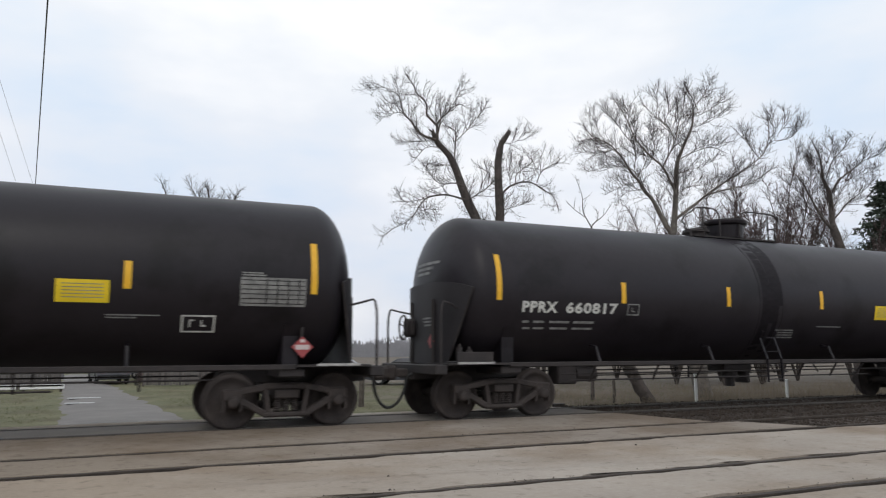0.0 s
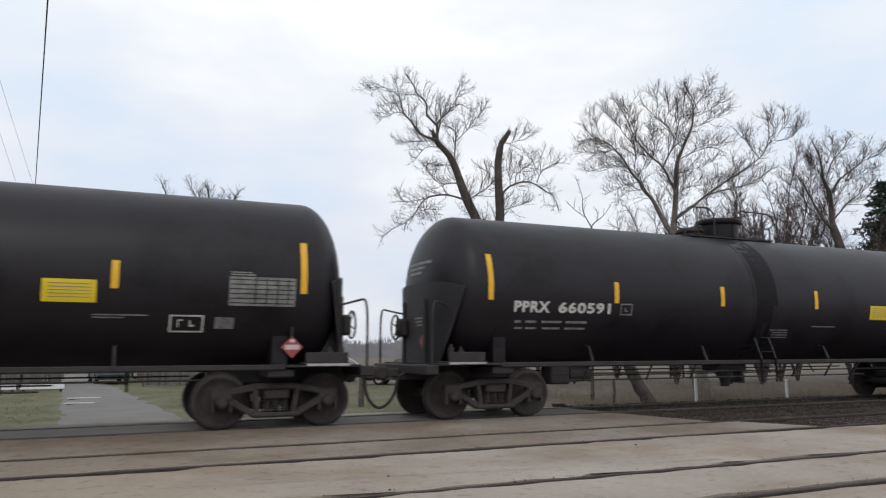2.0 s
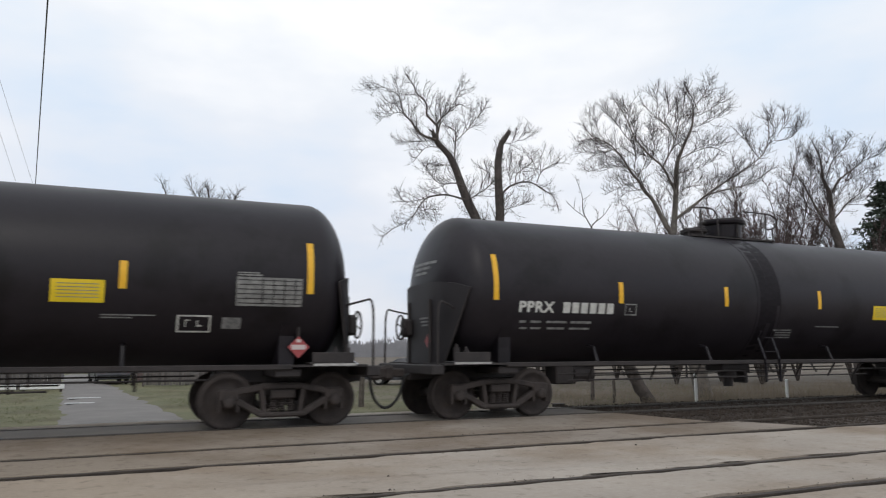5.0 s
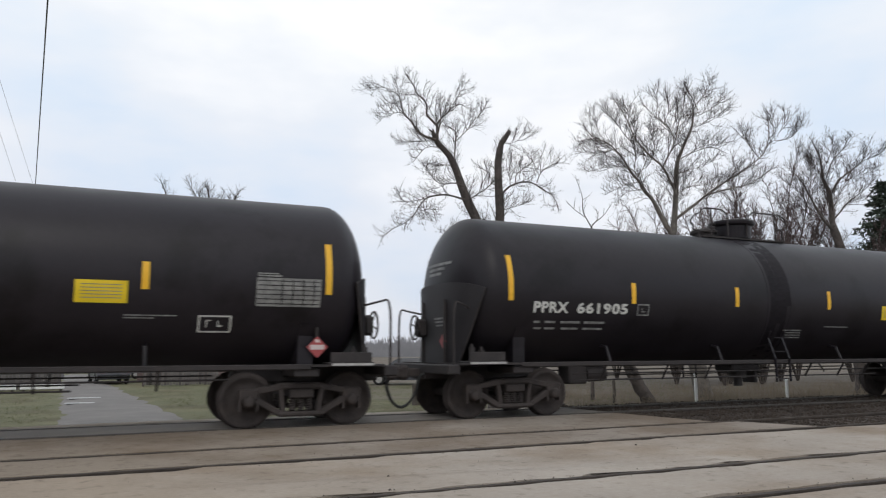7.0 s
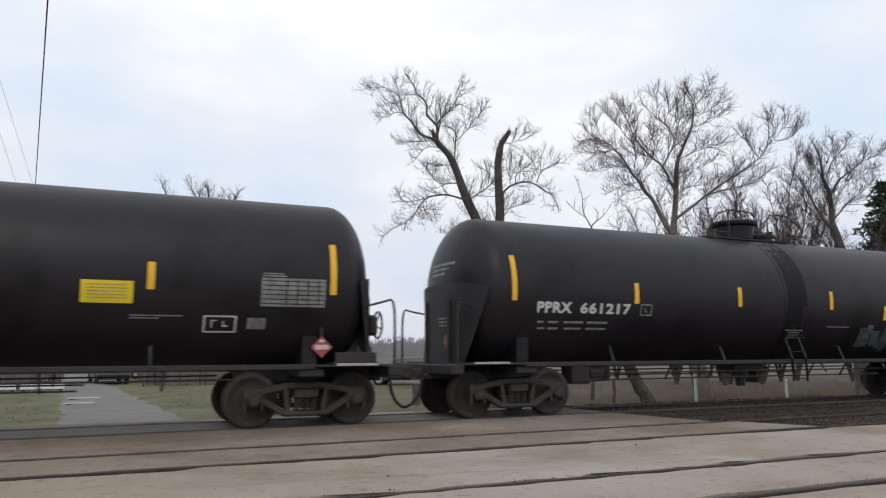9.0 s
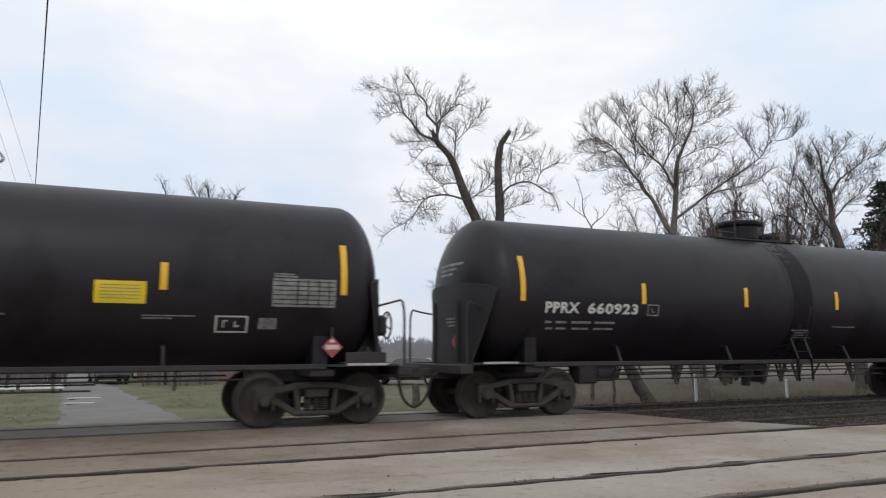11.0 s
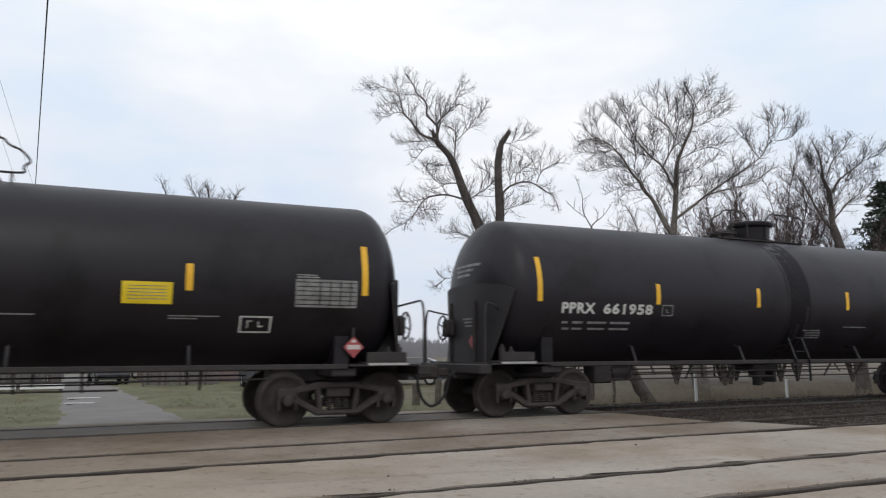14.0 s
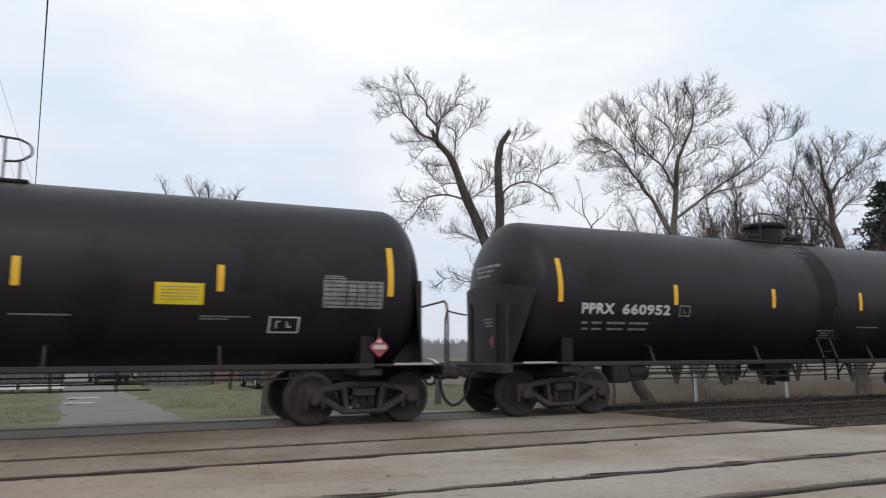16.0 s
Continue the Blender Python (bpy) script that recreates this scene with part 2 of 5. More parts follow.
# ---- mesh helpers ----
def mesh_object(name, verts, faces, mat, parent=None, label="", smooth=False):
    me = bpy.data.meshes.new(name)
    me.from_pydata(verts, [], faces)
    me.materials.append(mat)
    if smooth:
        me.polygons.foreach_set("use_smooth", [True] * len(me.polygons))
    me.update()
    ob = new(name, me)
    if parent:
        ob.parent = parent
    if label:
        tagged(ob, label=label)
    return ob


def part(name, bm, mat, parent=None, label="", smooth=False):
    me = bpy.data.meshes.new(name)
    bmesh.ops.recalc_face_normals(bm, faces=bm.faces)
    bm.to_mesh(me)
    bm.free()
    me.materials.append(mat)
    if smooth:
        me.polygons.foreach_set("use_smooth", [True] * len(me.polygons))
    ob = new(name, me)
    if parent:
        ob.parent = parent
    if label:
        tagged(ob, label=label)
    return ob


def box(bm, x0, x1, y0, y1, z0, z1, bevel=0.0):
    got = bmesh.ops.create_cube(bm, size=1.0, matrix=Matrix.Translation(((x0 + x1) / 2, (y0 + y1) / 2, (z0 + z1) / 2)) @ Matrix.Diagonal((x1 - x0, y1 - y0, z1 - z0, 1)))
    if bevel:
        es = list({e for v in got["verts"] for e in v.link_edges})
        bmesh.ops.bevel(bm, geom=es, offset=bevel, segments=1, affect="EDGES")
    return bm


def beam(bm, a, b, w, h, bevel=0.0):
    """A bar from a to b, w across its y axis and h the other way."""
    a, b = Vector(a), Vector(b)
    d = b - a
    turn = d.to_track_quat("X", "Z").to_matrix().to_4x4()
    got = bmesh.ops.create_cube(bm, size=1.0, matrix=Matrix.Translation((a + b) / 2) @ turn @ Matrix.Diagonal((d.length, w, h, 1)))
    if bevel:
        es = list({e for v in got["verts"] for e in v.link_edges})
        bmesh.ops.bevel(bm, geom=es, offset=bevel, segments=1, affect="EDGES")
    return bm


def rod(bm, a, b, r, r2=None, segs=8):
    a, b = Vector(a), Vector(b)
    d = b - a
    m = Matrix.Translation((a + b) / 2) @ d.to_track_quat("Z", "Y").to_matrix().to_4x4()
    bmesh.ops.create_cone(bm, cap_ends=True, segments=segs, radius1=r, radius2=r if r2 is None else r2, depth=d.length, matrix=m)
    return bm


def tube(verts, faces, points, radii, sides):
    """Adds a bent tapering tube to lists of vertices and faces."""
    start = len(verts)
    n = len(points)
    ref = Vector((0.31, 0.77, 0.55))
    for i in range(n):
        d = (points[min(i + 1, n - 1)] - points[max(i - 1, 0)])
        d.normalize()
        u = d.cross(ref)
        u.normalize()
        w = d.cross(u)
        for k in range(sides):
            a = 2 * math.pi * k / sides
            verts.append(points[i] + (u * math.cos(a) + w * math.sin(a)) * radii[i])
    for i in range(n - 1):
        for k in range(sides):
            k2 = (k + 1) % sides
            faces.append((start + i * sides + k, start + i * sides + k2, start + (i + 1) * sides + k2, start + (i + 1) * sides + k))
    faces.append(tuple(start + (n - 1) * sides + k for k in range(sides)))


def pipe(points, r, sides=6, rounds=2):
    """Vertices and faces of a pipe along points, its corners rounded."""
    pts = [Vector(p) for p in points]
    for _ in range(rounds):
        out = [pts[0]]
        for p, q in zip(pts, pts[1:]):
            out += [p.lerp(q, 0.2), p.lerp(q, 0.8)]
        pts = out + [pts[-1]]
    v, f = [], []
    tube(v, f, pts, [r] * len(pts), sides)
    return v, f


def revolve(profile, axis, segs, centre=(0, 0, 0), closed=False):
    """Vertices and faces of a turned body; the profile holds (place along the axis, radius)."""
    v, f = [], []
    n = len(profile)
    for s in range(segs):
        a = 2 * math.pi * s / segs
        for p, r in profile:
            c, q = r * math.cos(a), r * math.sin(a)
            v.append(Vector((p, c, q) if axis == "x" else (c, p, q) if axis == "y" else (c, q, p)) + Vector(centre))
    for s in range(segs):
        s2 = (s + 1) % segs
        for i in range(n - (0 if closed else 1)):
            j = (i + 1) % n
            f.append((s * n + i, s * n + j, s2 * n + j, s2 * n + i))
    return v, f


def joined(name, pieces, mat, parent=None, label="", smooth=False):
    v, f = [], []
    for pv, pf in pieces:
        k = len(v)
        v += pv
        f += [tuple(i + k for i in face) for face in pf]
    return mesh_object(name, v, f, mat, parent, label, smooth)


# ---- ground, tracks, crossing ----
def ground_height(x, y):
    if y < 2.2:
        return -0.22
    k = min(1.0, (y - 2.2) / 5.0)
    k = k * k * (3 - 2 * k)
    return -0.22 - 0.28 * k + 0.05 * noise.noise(Vector((x * 0.3, y * 0.3, 0))) * k


def build_ground():
    xs = [-3000, -800, -200, -60] + [-30 + 1.5 * i for i in range(67)] + [90, 200, 800, 3000]
    ys = [-3000, -800, -200, -60, -30, -12, -8, -4] + [-2 + 0.8 * i for i in range(60)] + [50, 65, 90, 150, 300, 800, 3000]
    v = [(x, y, ground_height(x, y)) for y in ys for x in xs]
    n = len(xs)
    f = [(j * n + i, j * n + i + 1, (j + 1) * n + i + 1, (j + 1) * n + i) for j in range(len(ys) - 1) for i in range(n - 1)]
    tagged(mesh_object("ground", v, f, M_GROUND, smooth=True), "patchy winter grass and bare brown earth beside the railway", "ground", kind="structure")


def strip(name, y0, y1, x0, x1a, x1b, mat, label, top=0.0, ragged=0.04, thick=0.21):
    """A paved strip along the tracks whose end at high x runs from x1a (at y0) to x1b (at y1), with worn edges."""
    rng = random.Random(name + str(y0))
    xs = [x0 + i * (min(x1a, x1b) - x0) / 260 for i in range(261)]
    m = max(2, int((y1 - y0) / 1.2) + 1)
    v, f = [], []
    for j in range(m):
        k = j / (m - 1)
        for i, x in enumerate(xs):
            end = x1a + (x1b - x1a) * k
            px = x0 + (x - x0) * (end - x0) / (xs[-1] - x0)
            py = y0 + (y1 - y0) * k
            if j in (0, m - 1):
                py += (ragged * noise.noise(Vector((px * 1.7, y0 * 9 + k * 5, 0))) + 0.7 * ragged * noise.noise(Vector((px * 5.0, y0 * 9 + k * 5, 4)))) * (1 if j == 0 else -1)
            if i == len(xs) - 1:
                px += 0.25 * noise.noise(Vector((py * 1.3, 7.7, 0)))
            v.append((px, py, top + 0.008 * noise.noise(Vector((px * 0.4, py * 0.6, 3)))))
    n = len(xs)
    f = [(j * n + i, j * n + i + 1, (j + 1) * n + i + 1, (j + 1) * n + i) for j in range(m - 1) for i in range(n - 1)]
    rim = [i for i in range(n)] + [j * n + n - 1 for j in range(1, m)] + [(m - 1) * n + i for i in range(n - 2, -1, -1)] + [j * n for j in range(m - 2, 0, -1)]
    k = len(v)
    v += [(v[i][0], v[i][1], top - thick) for i in rim]
    q = len(rim)
    f += [(rim[i], k + i, k + (i + 1) % q, rim[(i + 1) % q]) for i in range(q)]
    return tagged(mesh_object(name, v, f, mat), label, "pavement", kind="structure")


RAILS_Y = ((0.7175, -0.7175), (-3.36, -4.78), (-7.2, -8.6))


def build_rails():
    prof = [(-0.035, 0.0), (0.035, 0.0), (0.037, -0.012), (0.036, -0.035), (0.009, -0.045), (0.009, -0.13), (0.07, -0.15), (0.07, -0.165), (-0.07, -0.165), (-0.07, -0.15), (-0.009, -0.13), (-0.009, -0.045), (-0.036, -0.035), (-0.037, -0.012)]
    for k, pair in enumerate(RAILS_Y):
        for y in pair:
            v, f = [], []
            xs = [-360 + 6 * i for i in range(125)]
            for x in xs:
                v += [(x, y + p, 0.003 + q) for p, q in prof]
            n = len(prof)
            for i in range(len(xs) - 1):
                f += [(i * n + a, i * n + (a + 1) % n, (i + 1) * n + (a + 1) % n, (i + 1) * n + a) for a in range(n)]
            tagged(mesh_object("rail", v, f, M_RAIL if k == 0 else M_RUSTRAIL), "polished steel rail set into the crossing" if k == 0 else "dull brown rail set into the concrete paving", "rail", "track rails")


def build_paving():
    strip("pavement", 0.83, 1.28, -30, 9.3, 8.9, M_CONCRETE, "narrow pale paved strip beyond the rails", ragged=0.06)
    strip("crossing_panel", -0.60, 0.60, -30, 9.55, 9.3, M_PANELS, "grey crossing panels between the rails", top=-0.008, ragged=0.01)
    strip("pavement", -3.25, -0.95, -30, 10.0, 9.55, M_DIRTY, "browned worn concrete paving between two tracks", ragged=0.03)
    strip("pavement", -4.69, -3.46, -30, 11.0, 10.4, M_DIRTY, "browned worn concrete paving inside a track", ragged=0.06)
    strip("pavement", -7.08, -4.96, -30, 42, 13.0, M_CONCRETE, "worn pale concrete paving with ragged edges", ragged=0.14)
    strip("pavement", -8.48, -7.31, -30, 44, 44, M_CONCRETE, "worn pale concrete paving inside a track", ragged=0.07)
    strip("pavement", -30.0, -8.72, -30, 46, 46, M_CONCRETE, "worn pale concrete paving beside the tracks", ragged=0.05)
    for a, b in ((-4.95, -3.22), (-8.75, -7.08)):
        bm = bmesh.new()
        box(bm, -30, 42 if a < -6 else 10.2, a, b, -0.20, -0.028)
        tagged(part("flangeway_fill", bm, M_GROOVE), "dark packed dirt in the rail grooves", "dirt", kind="structure")
    bm = bmesh.new()
    box(bm, -30, 9.4, -0.84, 0.86, -0.21, -0.05)
    tagged(part("flangeway_fill", bm, M_GROOVE), "dark packed dirt in the rail grooves", "dirt", kind="structure")


def build_ballast():
    # bed of the open track past the paving
    v, f = [], []
    xs = [8.6 + 0.5 * i for i in range(100)] + [70, 100, 160, 260, 384]
    prof = [(-6.4, -0.24), (-5.6, -0.10), (-4.9, -0.055), (-3.3, -0.055), (-2.4, -0.09), (-1.6, -0.06), (-0.6, -0.055), (0.7, -0.055), (1.5, -0.09), (2.6, -0.26)]
    for x in xs:
        for y, z in prof:
            v.append((x, y, z + 0.02 * noise.noise(Vector((x * 1.1, y * 1.3, 0)))))
    n = len(prof)
    f = [(i * n + j, (i + 1) * n + j, (i + 1) * n + j + 1, i * n + j + 1) for i in range(len(xs) - 1) for j in range(n - 1)]
    bed = tagged(mesh_object("ballast_bed", v, f, M_BALLAST), "brown gravel ballast under the open tracks", "ballast", kind="structure")
    v = [(x, y, z) for x in (-360, -200, -100, -30.05) for y, z in prof]
    f = [(i * n + j, (i + 1) * n + j, (i + 1) * n + j + 1, i * n + j + 1) for i in range(3) for j in range(n - 1)]
    tagged(mesh_object("ballast_bed", v, f, M_BALLAST), "brown gravel ballast under the open tracks", "ballast", kind="structure")
    rng = random.Random(4)
    v, f = [], []
    for _ in range(16000):
        x = 9.6 + 26 * rng.random() ** 1.6
        y = rng.uniform(-6.0, 1.55)
        if y < -4.9 and x < 13:
            continue
        r = rng.uniform(0.018, 0.05)
        z = -0.062 + rng.uniform(0, 0.02) - (0.03 if abs(y + 2.4) < 0.6 else 0)
        k = len(v)
        for d in ((1, 0, 0), (-1, 0, 0), (0, 1, 0), (0, -1, 0), (0, 0, 0.8), (0, 0, -0.6)):
            v.append((x + r * d[0] * rng.uniform(0.6, 1.2), y + r * d[1] * rng.uniform(0.6, 1.2), z + r * d[2]))
        for a, b, c in ((0, 2, 4), (2, 1, 4), (1, 3, 4), (3, 0, 4), (2, 0, 5), (1, 2, 5), (3, 1, 5), (0, 3, 5)):
            f.append((k + a, k + b, k + c))
    tagged(mesh_object("ballast_stones", v, f, M_BALLAST), "loose brown ballast stones", "gravel", kind="stuff")
    bm = bmesh.new()
    box(bm, -0.11, 0.11, -1.3, 1.3, -0.19, -0.045, 0.012)
    first = part("railway_tie", bm, M_TIE)
    tagged(first, "weathered dark wooden railway tie under the rails", "railway tie", "railway ties")
    first.location = (10.3, 0, 0)
    for k in range(1, 60):
        copy_thing(first, pose(10.3 + 0.5 * k, 0, rng.uniform(-0.006, 0.004), 0, 0, rng.uniform(-1.5, 1.5)))
    for k in range(58):
        copy_thing(first, pose(11.3 + 0.5 * k, -4.07, rng.uniform(-0.006, 0.004), 0, 0, rng.uniform(-1.5, 1.5)))


def build_road():
    v, f = [], []
    ys = [1.35 + 0.7 * i for i in range(76)]
    for i, y in enumerate(ys):
        flare = 1.6 * max(0, 1 - (y - 2.3) / 5) ** 2
        left = -1.05 - 0.062 * (y - 3) - flare + 0.1 * noise.noise(Vector((y * 0.25, 1, 0))) + 0.28 * noise.noise(Vector((y * 0.9, 5, 0)))
        right = 2.0 - 0.085 * (y - 3) + flare * 2.2 + 0.15 * noise.noise(Vector((y * 0.2, 9, 0))) + 0.35 * noise.noise(Vector((y * 0.8, 2, 0)))
        for k in range(5):
            x = left + (right - left) * k / 4
            v.append((x, y, ground_height(x, y) + (0.06 if 0 < k < 4 else 0.0)))
    f = [(i * 5 + k, i * 5 + k + 1, (i + 1) * 5 + k + 1, (i + 1) * 5 + k) for i in range(len(ys) - 1) for k in range(4)]
    tagged(mesh_object("road", v, f, M_ASPHALT, smooth=True), "pale worn asphalt lane leading away from the crossing", "road", kind="structure")
    # two worn painted bars across the lane
    for y0, y1, x0, x1 in ((15.0, 15.45, -1.7, -0.75), (17.4, 17.9, -1.75, -0.6)):
        bm = bmesh.new()
        box(bm, x0, x1, y0, y1, ground_height(0, y0) + 0.055, ground_height(0, y0) + 0.068)
        tagged(part("road_marking", bm, M_ROADPAINT), "worn white painted bar on the road", "road marking")


def build_crumbs():
    """Loose grit along the grooves and on the paving."""
    rng = random.Random(77)
    v, f = [], []
    for _ in range(1100):
        if rng.random() < 0.93:
            y = rng.choice((-0.97, -3.3, -3.42, -4.72, -4.97, -7.1, -7.3, -8.5, -8.7)) + rng.gauss(0, 0.05)
            x = rng.uniform(-4, 16)
        else:
            y, x = rng.uniform(-10, -1.0), rng.uniform(-4, 14)
        if y > -4.9 and x > 9.6:
            continue
        r = rng.uniform(0.004, 0.011) * (1.8 if rng.random() < 0.02 else 1)
        k = len(v)
        for d in ((1, 0, 0), (-0.5, 0.87, 0), (-0.5, -0.87, 0), (0, 0, 0.9)):
            v.append((x + r * d[0] * rng.uniform(0.7, 1.3), y + r * d[1] * rng.uniform(0.7, 1.3), r * d[2] + 0.002))
        f += [(k, k + 1, k + 3), (k + 1, k + 2, k + 3), (k + 2, k, k + 3)]
    tagged(mesh_object("loose_grit", v, f, M_BALLAST), "dark loose grit scattered on the paving", "gravel", kind="stuff")


build_ground()
build_crumbs()
build_rails()
build_paving()
build_ballast()
build_road()

# ---- the tank cars ----
CAR_PITCH, TRUCK_AT, TANK_R, TANK_Z = 18.075, 6.938, 1.562, 2.497
WHEEL_R = 0.457


def on_tank(u, z, lift=0.004):
    """The point of the tank's near flank at height z."""
    s = max(-0.999, min(0.999, (z - TANK_Z) / TANK_R))
    a = math.asin(s)
    return Vector((u, -(TANK_R + lift) * math.cos(a), TANK_Z + (TANK_R + lift) * s))


def decal(name, u0, u1, z0, z1, mat, parent, label="", lift=0.004, lean=0.0, steps=6):
    """A thin painted or stuck-on patch that follows the tank."""
    v, f = [], []
    for i in range(steps + 1):
        z = z0 + (z1 - z0) * i / steps
        v += [on_tank(u0 + lean * i / steps, z, lift), on_tank(u1 + lean * i / steps, z, lift)]
    f = [(2 * i, 2 * i + 1, 2 * i + 3, 2 * i + 2) for i in range(steps)]
    return mesh_object(name, v, f, mat, parent, label)


def bars(name, rects, mat, parent, label="", lift=0.006):
    """Several painted bars of one block of small print."""
    v, f = [], []
    for u0, u1, z0, z1 in rects:
        n = max(1, round((z1 - z0) / 0.05))
        k = len(v)
        for i in range(n + 1):
            z = z0 + (z1 - z0) * i / n
            v += [on_tank(u0, z, lift), on_tank(u1, z, lift)]
        f += [(k + 2 * i, k + 2 * i + 1, k + 2 * i + 3, k + 2 * i + 2) for i in range(n)]
    return mesh_object(name, v, f, mat, parent, label)


def lettering(name, text, u0, u1, z0, z1, parent, label):
    c = bpy.data.curves.new(name, "FONT")
    c.body, c.size, c.offset, c.resolution_u, c.space_character = text, 1.0, 0.036, 3, 1.12
    ob = new(name, c)
    me = bpy.data.meshes.new_from_object(ob.evaluated_get(bpy.context.evaluated_depsgraph_get()))
    bpy.data.objects.remove(ob)
    xs, ys = [q.co.x for q in me.vertices], [q.co.y for q in me.vertices]
    x0, x1, y0, y1 = min(xs), max(xs), min(ys), max(ys)
    for q in me.vertices:
        q.co = on_tank(u0 + (q.co.x - x0) / (x1 - x0) * (u1 - u0), z0 + (q.co.y - y0) / (y1 - y0) * (z1 - z0), 0.009)
    me.materials.clear()
    me.materials.append(M_LETTER)
    made = new(name, me)
    made.parent = parent
    return tagged(made, label=label)


def tank_body(car):
    head = 0.76
    prof = []
    for i in range(13):
        a = math.pi / 2 * i / 12
        prof.append((-7.43 - head * math.cos(a), max(0.002, TANK_R * math.sin(a))))
    prof += [(u, TANK_R) for u in (-7.2, -4.8, -2.4, 0.0, 2.4, 4.8, 7.2)]
    right = [(-p, r) for p, r in prof[:13]][::-1]
    v, f = revolve(prof + right, "x", 72, (0, 0, TANK_Z))
    return mesh_object("tank", v, f, M_TANK, car, smooth=True)


def strap(car, u, w):
    """A raised band round the tank."""
    v, f = revolve([(u - w / 2, TANK_R - 0.01), (u - w / 2, TANK_R + 0.006), (u + w / 2, TANK_R + 0.006), (u + w / 2, TANK_R - 0.01)], "x", 64, (0, 0, TANK_Z))
    mesh_object("band", v, f, M_TANK, car)


def side_frame(truck, side):
    y = side * 1.0
    bm = bmesh.new()
    for s in (-1, 1):
        box(bm, s * 0.889 - 0.17, s * 0.889 + 0.17, y - 0.10, y + 0.10, 0.47, 0.665, 0.03)
        beam(bm, (s * 0.78, y, 0.615), (s * 0.30, y, 0.70), 0.17, 0.11, 0.02)
        beam(bm, (s * 0.80, y, 0.50), (s * 0.34, y, 0.235), 0.17, 0.11, 0.02)
        beam(bm, (s * 0.36, y, 0.68), (s * 0.30, y, 0.25), 0.16, 0.085, 0.015)
        box(bm, s * 0.889 - 0.165, s * 0.889 - 0.12, y - 0.09, y + 0.09, 0.30, 0.50)
        box(bm, s * 0.889 + 0.12, s * 0.889 + 0.165, y - 0.09, y + 0.09, 0.30, 0.50)
    box(bm, -0.36, 0.36, y - 0.10, y + 0.10, 0.645, 0.755, 0.03)
    box(bm, -0.40, 0.40, y - 0.11, y + 0.11, 0.19, 0.275, 0.03)
    box(bm, -0.21, 0.21, y - 0.12, y + 0.12, 0.50, 0.645, 0.02)
    frame_ob = part("side_frame", bm, M_TRUCK, truck)
    for s in (-1, 1):
        v, f = revolve([(0.0, 0.002), (0.0, 0.07), (0.03, 0.095), (0.10, 0.105), (0.22, 0.11), (0.22, 0.002)], "y", 16)
        cap = mesh_object("bearing_cap", [(q.x, q.y if side < 0 else -q.y, q.z) for q in v], f, M_TRUCK, truck, "dusty roller bearing cap", True)
        cap.location = (s * 0.889, side * 1.19, WHEEL_R)
    for k in (-1, 0, 1):
        pts = [Vector((k * 0.145 + 0.055 * math.cos(a * 0.9), y + 0.055 * math.sin(a * 0.9), 0.28 + 0.22 * a / 40)) for a in range(41)]
        v, f = [], []
        tube(v, f, pts, [0.017] * 41, 5)
        mesh_object("spring", v, f, M_TRUCK, truck, "coil spring")


def wheelset(truck, u):
    rim = [(-0.065, 0.10), (-0.065, 0.13), (-0.02, 0.16), (-0.012, 0.34), (-0.060, 0.375), (-0.066, 0.40), (-0.066, 0.452), (-0.055, 0.457), (0.025, 0.462), (0.045, 0.472), (0.052, 0.485), (0.066, 0.485), (0.072, 0.46), (0.072, 0.39), (0.03, 0.35), (0.02, 0.17), (0.06, 0.13), (0.06, 0.10)]
    pieces = []
    for s in (-1, 1):
        pieces.append(revolve([(s * (0.75 - 0.0) + (-s) * p, r) for p, r in rim], "y", 36))
    pieces.append(revolve([(-1.12, 0.002), (-1.12, 0.072), (-0.85, 0.085), (-0.6, 0.09), (0.0, 0.082), (0.6, 0.09), (0.85, 0.085), (1.12, 0.072), (1.12, 0.002)], "y", 14))
    ws = joined("wheelset", pieces, M_TRUCK, truck, "dusty steel wheels on an axle", True)
    ws.location = (u, 0, WHEEL_R)
    return ws


def build_truck(car, at):
    bm = bmesh.new()
    box(bm, -0.19, 0.19, -0.98, 0.98, 0.50, 0.72, 0.03)
    box(bm, -0.30, 0.30, -0.33, 0.33, 0.70, 0.86, 0.02)
    for s in (-1, 1):
        box(bm, s * 0.36 - 0.05, s * 0.36 + 0.05, -0.70, 0.70, 0.36, 0.44)
    truck = part("truck", bm, M_FRAME, car)
    truck.location = (at, 0, 0)
    side_frame(truck, -1)
    side_frame(truck, 1)
    for s in (-1, 1):
        wheelset(truck, s * 0.889)
    return truck


